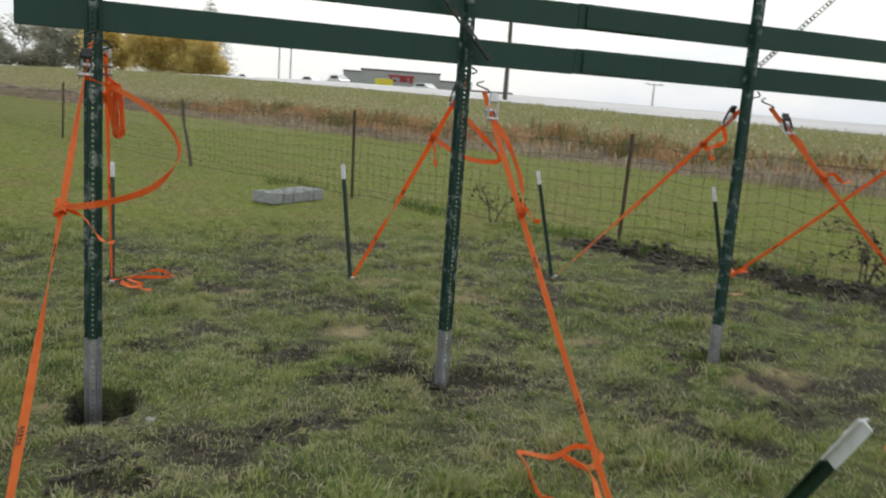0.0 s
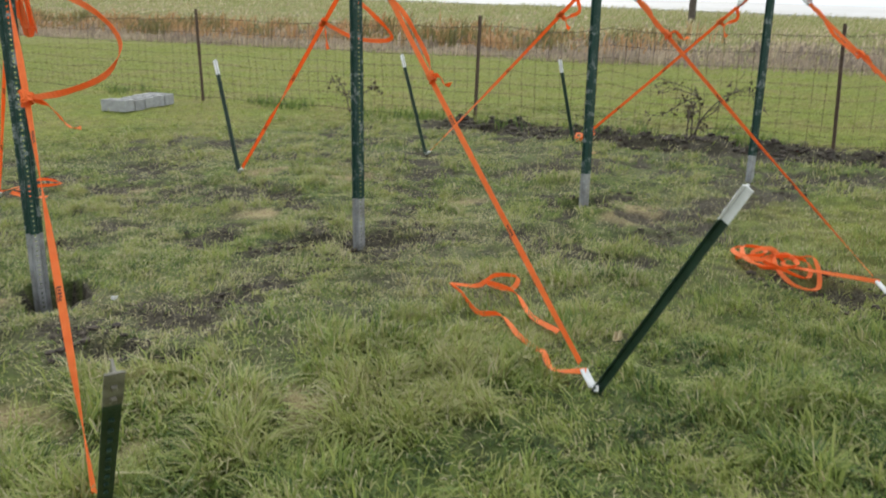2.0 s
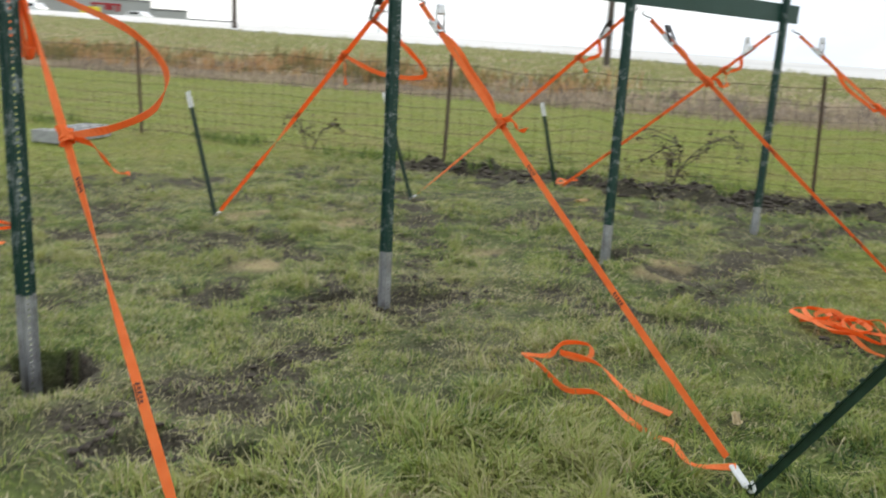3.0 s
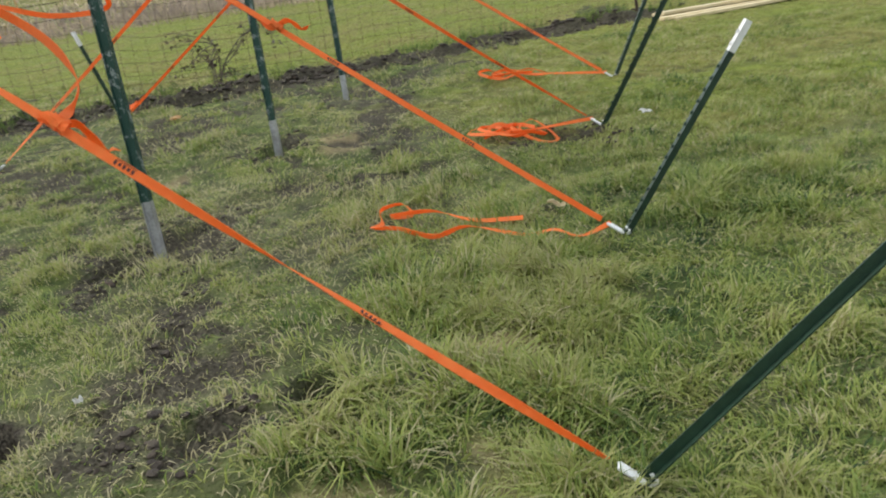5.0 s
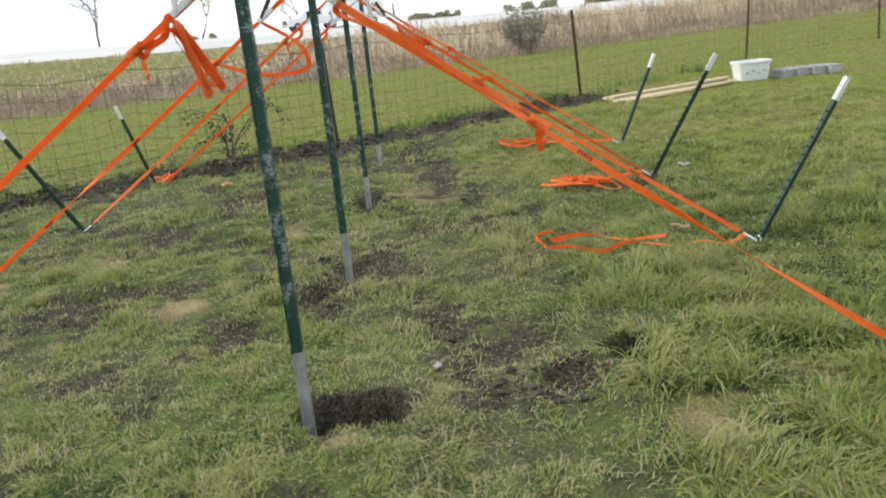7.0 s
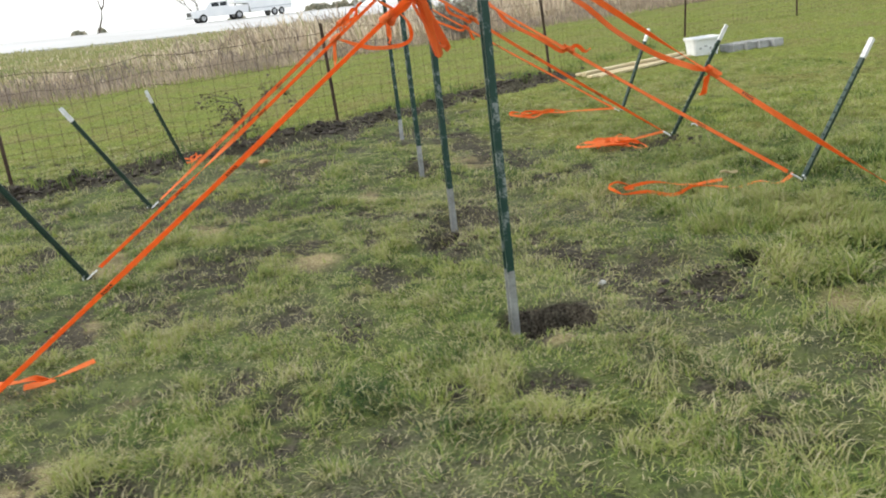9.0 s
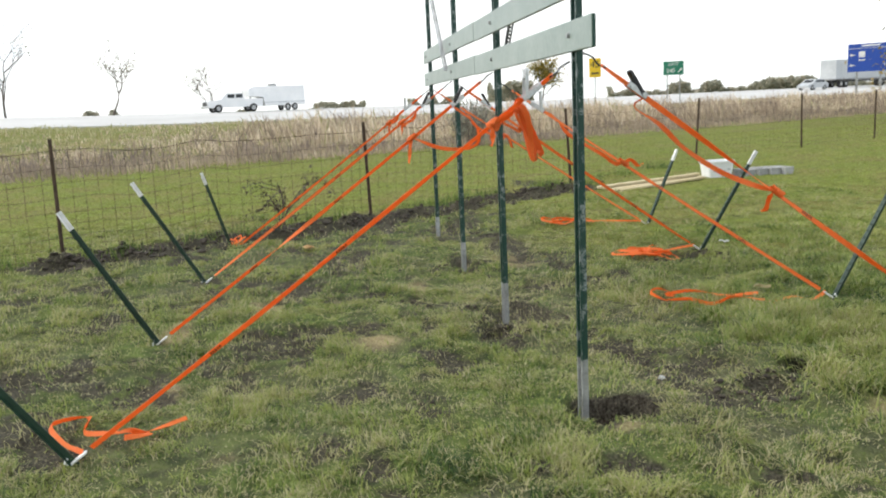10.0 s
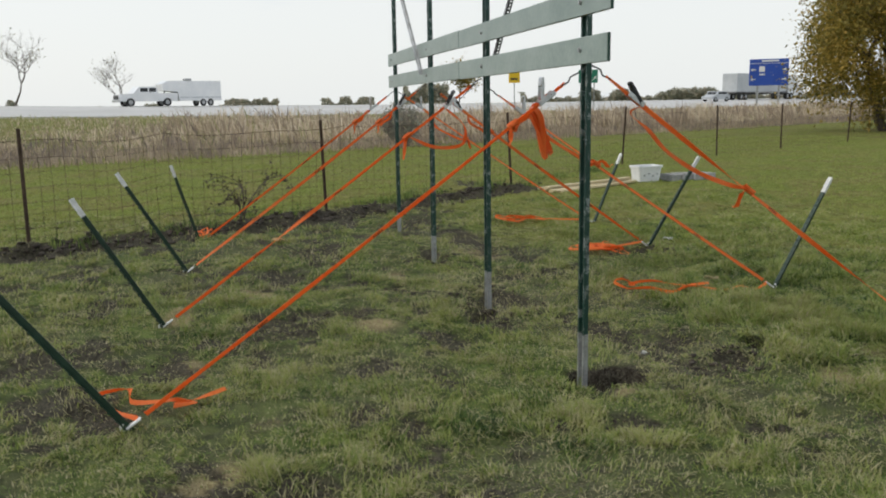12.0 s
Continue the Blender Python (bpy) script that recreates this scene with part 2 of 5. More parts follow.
# ---- building helpers ----
def finish(bm, name, material, smooth=False):
    me = bpy.data.meshes.new(name)
    bmesh.ops.recalc_face_normals(bm, faces=bm.faces)
    bm.to_mesh(me)
    bm.free()
    me.materials.append(material)
    if smooth:
        me.polygons.foreach_set("use_smooth", [True] * len(me.polygons))
    return me


def part(name, bm, material, parent=None, label="", smooth=False):
    ob = new(name, finish(bm, name, material, smooth))
    if parent is not None:
        ob.parent = parent
    if label:
        ob["label"] = label
    return ob


def piece(name, me, parent, m=None):
    ob = new(name, me)
    ob.parent = parent
    if m is not None:
        ob.matrix_basis = m
    return ob


def empty(name, m=None, **tags):
    ob = new(name)
    ob.empty_display_size = 0.1
    if m is not None:
        ob.matrix_basis = m
    return tagged(ob, **tags)


def add_box(bm, size, at=(0, 0, 0), rot=None, bevel=0.0):
    m = Matrix.Translation(at)
    if rot is not None:
        m = m @ rot
    g = bmesh.ops.create_cube(bm, size=1.0, matrix=m @ Matrix.Diagonal((*size, 1)))
    if bevel:
        es = list({e for v in g["verts"] for e in v.link_edges})
        bmesh.ops.bevel(bm, geom=es, offset=bevel, segments=1, affect="EDGES")
    return bm


def box(size, at=(0, 0, 0), rot=None, bevel=0.0):
    return add_box(bmesh.new(), size, at, rot, bevel)


def basis(way):
    way = Vector(way).normalized()
    side = way.cross(Vector((0, 0, 1)))
    side = side.normalized() if side.length > 0.01 else Vector((1, 0, 0))
    return way, side, side.cross(way).normalized()


def add_tube(bm, pts, radii, n=8, cap=True):
    pts = [Vector(p) for p in pts]
    if not isinstance(radii, (list, tuple)):
        radii = [radii] * len(pts)
    rings = []
    for i, p in enumerate(pts):
        way, s, u = basis(pts[min(i + 1, len(pts) - 1)] - pts[max(i - 1, 0)])
        rings.append([bm.verts.new(p + (s * math.cos(a) + u * math.sin(a)) * radii[i]) for a in (2 * math.pi * k / n for k in range(n))])
    for a, b in zip(rings, rings[1:]):
        for k in range(n):
            bm.faces.new((a[k], a[(k + 1) % n], b[(k + 1) % n], b[k]))
    if cap:
        bm.faces.new(rings[0])
        bm.faces.new(rings[-1][::-1])
    return bm


def tube(pts, radii, n=8, cap=True):
    return add_tube(bmesh.new(), pts, radii, n, cap)


def smooth_line(pts, per=8):
    """A soft curve through the given places."""
    pts = [Vector(p) for p in pts]
    ext = [pts[0] * 2 - pts[1], *pts, pts[-1] * 2 - pts[-2]]
    out = []
    for i in range(1, len(ext) - 2):
        a, b, c, d = ext[i - 1:i + 3]
        for k in range(per):
            t = k / per
            out.append(0.5 * (2 * b + (c - a) * t + (2 * a - 5 * b + 4 * c - d) * t * t + (3 * b - a - 3 * c + d) * t ** 3))
    return out + [pts[-1]]


def add_ribbon(bm, pts, width, side, twist=(0.0, 0.0), thick=0.0022, wave=0.0):
    """A flat band of webbing along a line, its width turned about the line from the first to the second angle."""
    side = Vector(side)
    rows = []
    for i, p in enumerate(pts):
        way = (pts[min(i + 1, len(pts) - 1)] - pts[max(i - 1, 0)]).normalized()
        s = side - way * side.dot(way)
        s = s.normalized() if s.length > 1e-4 else basis(way)[1]
        f = i / (len(pts) - 1)
        a = twist[0] + (twist[1] - twist[0]) * f + wave * math.sin(f * 21.0)
        u = way.cross(s)
        w = s * math.cos(a) + u * math.sin(a)
        h = way.cross(w) * thick / 2
        rows.append([bm.verts.new(p + o) for o in (w * width / 2 + h, w * -width / 2 + h, w * -width / 2 - h, w * width / 2 - h)])
    for a, b in zip(rows, rows[1:]):
        for k in range(4):
            bm.faces.new((a[k], a[(k + 1) % 4], b[(k + 1) % 4], b[k]))
    bm.faces.new(rows[0])
    bm.faces.new(rows[-1][::-1])
    return bm


def extrude_profile(bm, prof, z0, z1, m=None):
    lo = [bm.verts.new((x, y, z0)) for x, y in prof]
    hi = [bm.verts.new((x, y, z1)) for x, y in prof]
    n = len(prof)
    for k in range(n):
        bm.faces.new((lo[k], lo[(k + 1) % n], hi[(k + 1) % n], hi[k]))
    bm.faces.new(lo[::-1])
    bm.faces.new(hi)
    if m is not None:
        bmesh.ops.transform(bm, matrix=m, verts=lo + hi)
    return bm


def soup(name, verts, faces_n, material, tone=None, parent=None):
    """Many small loose faces in one mesh: verts as rows, every faces_n of them one face."""
    me = bpy.data.meshes.new(name)
    v = np.asarray(verts, np.float32).reshape(-1, 3)
    count = len(v) // faces_n
    me.vertices.add(len(v))
    me.vertices.foreach_set("co", v.ravel())
    me.loops.add(len(v))
    me.loops.foreach_set("vertex_index", np.arange(len(v), dtype=np.int32))
    me.polygons.add(count)
    me.polygons.foreach_set("loop_start", np.arange(0, len(v), faces_n, dtype=np.int32))
    me.update(calc_edges=True)
    if tone is not None:
        me.attributes.new("tone", "FLOAT", "POINT").data.foreach_set("value", np.repeat(np.asarray(tone, np.float32), faces_n))
    me.materials.append(material)
    ob = new(name, me)
    if parent is not None:
        ob.parent = parent
    return ob


RNG = np.random.default_rng(7)
LATTICE = RNG.random((256, 256))


def vnoise(x, y, scale, seed=0):
    """Smooth noise from 0 to 1, scale metres a cell."""
    fx, fy = np.asarray(x) / scale + seed * 17.3, np.asarray(y) / scale + seed * 5.7
    ix, iy = np.floor(fx).astype(int), np.floor(fy).astype(int)
    tx, ty = fx - ix, fy - iy
    tx, ty = tx * tx * (3 - 2 * tx), ty * ty * (3 - 2 * ty)
    g = lambda a, b: LATTICE[a % 256, b % 256]
    return (g(ix, iy) * (1 - tx) + g(ix + 1, iy) * tx) * (1 - ty) + (g(ix, iy + 1) * (1 - tx) + g(ix + 1, iy + 1) * tx) * ty


def sstep(a, b, x):
    t = np.clip((np.asarray(x) - a) / (b - a), 0, 1)
    return t * t * (3 - 2 * t)


# ---- the lie of the land ----
NU, NV = (0.906, 0.423), (-0.423, 0.906)      # away from the yard to the road, and along the road


def uv_of(x, y):
    return x * NU[0] + y * NU[1], x * NV[0] + y * NV[1]


def xy_of(u, v):
    return u * NU[0] + v * NV[0], u * NU[1] + v * NV[1]


ROAD_NEAR, ROAD_FAR, ROAD_CANT = 50.0, 76.0, 0.85


def road_edge(v):
    return np.interp(v, [-300, -54, -21, -7, 14, 27, 54, 100, 190, 400], [0.5, 0.69, 0.98, 1.24, 1.87, 2.11, 2.79, 3.7, 3.9, 3.9])


FENCE = [(-4.6, 25.8), (-1.93, 18.9), (0.95, 12.1), (3.09, 7.95), (5.36, 4.03), (7.62, 0.65), (9.9, -2.87), (13.6, -6.8), (15.3, -10.3), (17.1, -13.5), (19.2, -17.5), (21.4, -21.4)]
# dug or disturbed soil: place, half lengths, strength, depth; the first is the pit at the end post
HOLES = [(0.05, -0.17, 0.14, 0.22, 1.7, 1.1), (0.37, -1.35, 0.12, 0.11, 1.5, 0.22), (1.93, -0.12, 0.34, 0.25, 1.3, 0.06), (1.6, 0.12, 0.2, 0.12, 1.1, 0.08), (3.7, 0.0, 0.28, 0.15, 1.2, 0.07),
         (3.5, -2.1, 0.18, 0.3, 1.2, 0.06), (0.13, -1.04, 0.14, 0.18, 1.2, 0.05), (5.75, -0.2, 0.6, 0.36, 1.1, 0.03)]
# trodden bare spots: place, half lengths, strength
BARE = [(1.02, 0.49, 0.3, 0.24, 1.1), (1.05, -0.54, 0.24, 0.17, 1.1), (0.55, -0.76, 0.3, 0.26, 1.2), (1.31, -0.44, 0.15, 0.13, 1.0), (0.06, -0.73, 0.18, 0.15, 1.2), (0.81, -0.59, 0.16, 0.16, 1.1), (2.31, 3.92, 0.3, 0.27, 1.0),
        (1.24, 3.12, 0.24, 0.2, 1.0), (3.29, 1.5, 0.36, 0.22, 1.1), (4.1, 1.08, 0.4, 0.24, 1.1), (2.9, -1.29, 0.16, 0.12, 0.9), (3.47, -0.9, 0.2, 0.14, 0.9), (1.46, 1.44, 0.22, 0.17, 1.0), (1.85, 1.41, 0.18, 0.18, 0.9)]
WORN = [(1.38, 2.85, 0.18, 0.18, 1.0), (2.42, 2.95, 0.26, 0.2, 1.0), (0.8, 2.3, 0.18, 0.18, 1.0), (0.41, 2.94, 0.24, 0.28, 1.0), (-0.1, 1.25, 0.14, 0.14, 0.9), (-0.91, 1.66, 0.16, 0.18, 0.9), (-0.6, -0.02, 0.12, 0.16, 0.8),
        (6.7, 0.75, 1.0, 0.7, 1.1), (6.19, -0.44, 0.4, 0.28, 1.0), (10.44, -2.37, 0.6, 0.3, 1.0), (1.2, 0.1, 0.16, 0.12, 0.8), (2.5, 0.55, 0.3, 0.16, 0.85), (2.75, -0.45, 0.2, 0.14, 0.8), (0.25, 0.75, 0.2, 0.14, 0.7)]
SOIL = HOLES + [(px, py, rx, ry, k, 0.01) for px, py, rx, ry, k in BARE + WORN]
STRAW = [(-0.28, -1.46, 0.26, 0.22), (0.67, -1.9, 0.2, 0.18), (3.68, -0.42, 0.36, 0.2), (-0.2, -0.15, 0.09, 0.16), (-0.12, -2.0, 0.2, 0.14), (2.0, 2.3, 0.25, 0.12), (0.9, 2.2, 0.25, 0.1), (-0.75, 2.07, 0.2, 0.18), (-0.13, 1.7, 0.12, 0.14),
         (1.55, 0.95, 0.3, 0.14), (2.6, 1.75, 0.3, 0.14), (1.6, -0.3, 0.18, 0.12), (3.0, 0.5, 0.25, 0.12)]
TRENCH = [(5.1, 4.0), (5.75, 3.0), (6.45, 1.5), (7.35, 0.15), (8.4, -1.3), (9.5, -2.75)]


def to_line(x, y, line):
    best = np.full(np.shape(x), 1e9)
    for (ax, ay), (bx, by) in zip(line, line[1:]):
        dx, dy = bx - ax, by - ay
        t = np.clip(((x - ax) * dx + (y - ay) * dy) / (dx * dx + dy * dy), 0, 1)
        best = np.minimum(best, np.hypot(x - ax - t * dx, y - ay - t * dy))
    return best


def pit_at(x, y):
    """The dug hole at the end post: under 1 inside it."""
    px, py, rx, ry = SOIL[0][:4]
    return (np.abs((x - px) / rx) ** 3 + np.abs((y - py) / ry) ** 3) ** (1 / 3) + (vnoise(x, y, 0.07, 61) - 0.5) * 0.3


def soil_at(x, y):
    x, y = np.asarray(x, float), np.asarray(y, float)
    fray = vnoise(x, y, 0.16, 1) * 0.6 + vnoise(x, y, 0.05, 2) * 0.4 - 0.5
    s = np.zeros(x.shape)
    for px, py, rx, ry, k, _ in SOIL:
        d = np.hypot((x - px) / rx, (y - py) / ry)
        s = np.maximum(s, k * (1 - sstep(0.6, 1.1, d + fray * 2.3)))
    s = np.maximum(s, 1.0 - sstep(0.38, 0.6, to_line(x, y, TRENCH) + fray * 0.4))
    worn = (vnoise(x, y, 0.55, 3) * 0.6 + vnoise(x, y, 0.17, 4) * 0.4)
    yard = (1 - sstep(3.5, 5.5, np.abs(y))) * (1 - sstep(7, 9, x)) * sstep(-3, -1, x)
    s = np.maximum(s, sstep(0.64, 0.74, worn + fray * 0.6) * 0.9 * yard * (0.35 + 0.65 * sstep(-1.6, -0.4, y)))
    s = np.maximum(sstep(0.3, 0.7, s + fray * 0.7) * 0.94, 0.4 * bald(x, y))
    return np.maximum(s, pit_at(x, y) < 1.12)


def lush_at(x, y):
    """The unmown, thicker grass on the open side of the frame."""
    return sstep(-0.6, -1.7, y) * (1 - sstep(1.9, 3.4, x)) * 0.8


def bald(x, y):
    """Thin spots in the trodden part of the lawn."""
    spot = vnoise(x, y, 0.3, 28) * 0.55 + vnoise(x, y, 0.1, 29) * 0.45
    return sstep(0.47, 0.63, spot) * trodden(x, y)


def trodden(x, y):
    """The walked-on part of the lawn about the frame."""
    return sstep(-2.2, -0.9, y + 0.25 * (vnoise(x, y, 0.5, 81) - 0.5)) * (1 - sstep(3.6, 5.2, y)) * (1 - sstep(6.5, 9, x)) * sstep(-6.0, -3.5, x)


def mown_at(x, y):
    """The fresher, evenly mown lawn away from the frame."""
    ragged = (vnoise(x, y, 0.8, 87) - 0.5) * 1.2 + (vnoise(x, y, 0.25, 88) - 0.5) * 0.6
    behind = sstep(0.1, 0.9, x * 0.84 + y * 0.54 - 6.3 + 0.3 * ragged)
    open_side = sstep(0.2, 1.8, -y + ragged) * sstep(2.0, 4.2, x + ragged)
    return np.maximum(np.maximum(behind, sstep(3.0, 6.0, y + ragged)), np.maximum(open_side, sstep(2.8, 4.5, -y + ragged)))


def straw_at(x, y):
    x, y = np.asarray(x, float), np.asarray(y, float)
    fray = vnoise(x, y, 0.2, 5) - 0.5
    s = np.zeros(x.shape)
    for px, py, rx, ry in STRAW:
        s = np.maximum(s, 0.85 * (1 - sstep(0.3, 1.1, np.hypot((x - px) / rx, (y - py) / ry) + fray * 1.6)))
    return s


def height(x, y):
    x, y = np.asarray(x, float), np.asarray(y, float)
    u, v = uv_of(x, y)
    edge = road_edge(v)
    z = 0.1 * sstep(-1, 6, u) + sstep(24, 49, u) * (edge - 0.22)
    z = np.where(u > ROAD_NEAR - 0.5, edge - 0.12 + (u - ROAD_NEAR) / (ROAD_FAR - ROAD_NEAR) * ROAD_CANT, z)
    z = np.where(u > ROAD_FAR + 1, (edge + ROAD_CANT - 0.12) * (1 - sstep(ROAD_FAR + 1, 140, u)) + 0.8 * sstep(ROAD_FAR + 1, 140, u), z)
    near = 1 - sstep(18, 30, np.hypot(x - 2, y))
    z = z + near * soil_at(x, y) * ((vnoise(x, y, 0.11, 26) - 0.5) * 0.035 + (vnoise(x, y, 0.05, 27) - 0.5) * 0.025 - 0.012)
    z = z + near * ((vnoise(x, y, 0.9, 6) - 0.5) * 0.03 + (vnoise(x, y, 0.2, 7) - 0.5) * 0.036 + (vnoise(x, y, 0.08, 8) - 0.5) * 0.018)
    for px, py, rx, ry, _, deep in SOIL:
        if deep:
            d = pit_at(x, y) if deep > 0.3 else np.hypot((x - px) / rx, (y - py) / ry)
            z = z - deep * (1 - sstep(0.82 if deep > 0.3 else 0.6, 1.02, d))
    dt = to_line(x, y, TRENCH)
    z = z + (1 - sstep(0.15, 0.5, dt)) * (vnoise(x, y, 0.16, 9) - 0.4) * 0.2
    return z


def build_ground():
    def axis(lo, hi, step, far):
        core = list(np.arange(lo, hi + 1e-6, step))
        out, d = [], step
        x = hi
        while x < far:
            d *= 1.13
            x += d
            out.append(x)
        back, d, x = [], step, lo
        while x > -far:
            d *= 1.13
            x -= d
            back.append(x)
        return np.array(back[::-1] + core + out)
    xs, ys = axis(-4.0, 9.0, 0.04, 4000), axis(-4.6, 5.0, 0.04, 4000)
    gx, gy = np.meshgrid(xs, ys)
    gz = height(gx, gy)
    nx, ny = len(xs), len(ys)
    me = bpy.data.meshes.new("ground")
    me.vertices.add(nx * ny)
    me.vertices.foreach_set("co", np.stack([gx, gy, gz], -1).astype(np.float32).ravel())
    i = (np.arange(ny - 1)[:, None] * nx + np.arange(nx - 1)[None, :]).ravel()
    quads = np.stack([i, i + 1, i + nx + 1, i + nx], -1).astype(np.int32)
    me.loops.add(quads.size)
    me.loops.foreach_set("vertex_index", quads.ravel())
    me.polygons.add(len(quads))
    me.polygons.foreach_set("loop_start", np.arange(0, quads.size, 4, dtype=np.int32))
    me.polygons.foreach_set("use_smooth", np.ones(len(quads), bool))
    me.update(calc_edges=True)
    u, v = uv_of(gx, gy)
    rough = sstep(20, 24, u + (vnoise(gx, gy, 2.0, 10) - 0.5) * 2) * 0.9 * (1 - 0.6 * sstep(34, 42, u))
    for key, val in (("soil", soil_at(gx, gy)), ("straw", straw_at(gx, gy)), ("rough_grass", rough), ("mown", mown_at(gx, gy))):
        me.attributes.new(key, "FLOAT", "POINT").data.foreach_set("value", val.astype(np.float32).ravel())
    me.materials.append(M_TURF)
    return tagged(new("ground", me), "patchy mown lawn with bare soil and straw, rising to a road bank", "ground", kind="structure")


build_ground()


def build_road():
    bm = bmesh.new()
    vs = np.concatenate([np.arange(-400, -80, 20), np.arange(-80, 140, 6), np.arange(140, 420, 20)])
    prev = None
    for v in vs:
        z = float(road_edge(v))
        row = []
        for u, dz in ((ROAD_NEAR, -0.25), (ROAD_NEAR, 0.0), (ROAD_FAR, ROAD_CANT), (ROAD_FAR, ROAD_CANT - 0.25)):
            x, y = xy_of(u, v)
            row.append(bm.verts.new((x, y, z + dz)))
        if prev:
            for k in range(3):
                bm.faces.new((prev[k], prev[k + 1], row[k + 1], row[k]))
        prev = row
    road = tagged(part("road", bm, M_ROAD), "pale concrete highway on a low grassy bank", "road", kind="structure")
    for u in (ROAD_NEAR + 1.6, ROAD_NEAR + 5.2, ROAD_FAR - 5.6, ROAD_FAR - 1.8):
        bm = bmesh.new()
        prev = None
        for v in vs:
            z = float(road_edge(v)) + (u - ROAD_NEAR) / (ROAD_FAR - ROAD_NEAR) * ROAD_CANT + 0.006
            row = [bm.verts.new((*xy_of(u + o, v), z)) for o in (-0.07, 0.07)]
            if prev:
                bm.faces.new((prev[0], prev[1], row[1], row[0]))
            prev = row
        part("lane_line", bm, M_PAINT_W, road)


build_road()


# ---- the frame of posts and boards ----
POST_X = (0.0, 1.83, 3.67, 5.5)
POST_TOP, GALV_TOP = 2.85, 0.29


def channel_body(z0, z1):
    """A hat-shaped sign post channel with a row of holes down its web."""
    bm = bmesh.new()
    t = 0.004
    for prof in (((-0.041, 0.016), (-0.022, 0.016), (-0.022, 0.020), (-0.041, 0.020)), ((0.022, 0.016), (0.041, 0.016), (0.041, 0.020), (0.022, 0.020)),
                 ((-0.022, 0.020), (-0.026, 0.020), (-0.018, -0.018), (-0.014, -0.018)), ((0.022, 0.020), (0.026, 0.020), (0.018, -0.018), (0.014, -0.018))):
        extrude_profile(bm, prof, z0, z1)
    for s in (-1, 1):
        extrude_profile(bm, ((s * 0.018, -0.018), (s * 0.0045, -0.018), (s * 0.0045, -0.018 + t), (s * 0.018, -0.018 + t)), z0, z1)
    z = z0
    while z < z1 - 0.02:
        e = min(z + 0.016, z1)
        extrude_profile(bm, ((-0.0045, -0.018), (0.0045, -0.018), (0.0045, -0.014), (-0.0045, -0.014)), z, e)
        z += 0.0254
    return bm


def board(x0, x1, z0, y):
    bm = box((x1 - x0, 0.02, 0.138), ((x0 + x1) / 2, y, z0 + 0.069), None, 0.003)
    return bm


def bolt_mesh():
    bm = bmesh.new()
    bmesh.ops.create_cone(bm, cap_ends=True, segments=6, radius1=0.011, radius2=0.011, depth=0.012, matrix=Matrix.Rotation(radians(90), 4, "X"))
    bmesh.ops.create_cone(bm, cap_ends=True, segments=12, radius1=0.017, radius2=0.017, depth=0.003, matrix=Matrix.Translation((0, -0.005, 0)) @ Matrix.Rotation(radians(90), 4, "X"))
    return finish(bm, "bolt", M_GALV)


def angle_brace(name, a, b, parent, mtl, label):
    """Slotted angle iron from a to b, with holes along both legs."""
    a, b = Vector(a), Vector(b)
    way = (b - a).normalized()
    length = (b - a).length
    bm = bmesh.new()
    n = int(length / 0.03)
    for leg in (0, 1):
        for k in range(n):
            z0 = k * 0.03
            for lo, hi, l0, l1 in ((0.0, 0.010, 0, 0.03), (0.022, 0.032, 0, 0.03), (0.010, 0.022, 0, 0.014)):
                p = ((lo, 0), (hi, 0), (hi, 0.003), (lo, 0.003))
                if leg:
                    p = tuple((q, r) for r, q in p)
                extrude_profile(bm, p, z0 + l0, z0 + l1)
    q = way.to_track_quat("Z", "Y").to_matrix().to_4x4()
    bmesh.ops.transform(bm, matrix=Matrix.Translation(a) @ q, verts=bm.verts)
    return part(name, bm, mtl, parent, label)


M_BRACE = mat("dark_slotted_steel", (0.03, 0.034, 0.033), (0.1, 0.105, 0.105), 16, 0.4, 0.6, 0.1)
frame_thing = empty("post_and_board_frame", label="worn green steel channel posts carrying two rows of boards", category="trellis frame")
body_me = finish(channel_body(GALV_TOP, POST_TOP), "post", M_GREEN)
foot_me = finish(channel_body(-0.3, GALV_TOP), "galvanised_foot", M_GALV)
for px in POST_X:
    p = piece("post", body_me, frame_thing, pose(px, 0, 0))
    f = piece("galvanised_foot", foot_me, p)
    f["label"] = "bare grey galvanised lower end with mud"
BOARD_Y = 0.031


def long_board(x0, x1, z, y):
    """One board; its open side is paler: wear and sky sheen painted in."""
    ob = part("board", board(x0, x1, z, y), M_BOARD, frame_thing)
    ob.data.materials.append(M_BOARD_WORN_SHEEN)
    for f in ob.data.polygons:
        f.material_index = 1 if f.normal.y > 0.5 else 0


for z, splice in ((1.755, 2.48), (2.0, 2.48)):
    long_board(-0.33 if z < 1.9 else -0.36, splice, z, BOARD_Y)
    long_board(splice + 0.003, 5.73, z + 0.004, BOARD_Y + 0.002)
    part("splice_plate", box((0.5, 0.016, 0.12), (splice + 0.3, BOARD_Y - 0.0185, z + 0.07), None, 0.003), M_BOARD, frame_thing)
bolt_me = bolt_mesh()
for px in POST_X:
    for z in (1.83, 2.07):
        piece("bolt", bolt_me, frame_thing, pose(px, BOARD_Y + 0.016, z))
angle_brace("brace", (1.93, -0.05, 1.78), (1.02, -0.06, 2.72), frame_thing, M_BRACE, "dark slotted angle iron")
angle_brace("brace", (3.72, 0.07, 1.84), (4.75, 0.07, 2.78), frame_thing, M_GALV, "dull grey slotted angle iron")

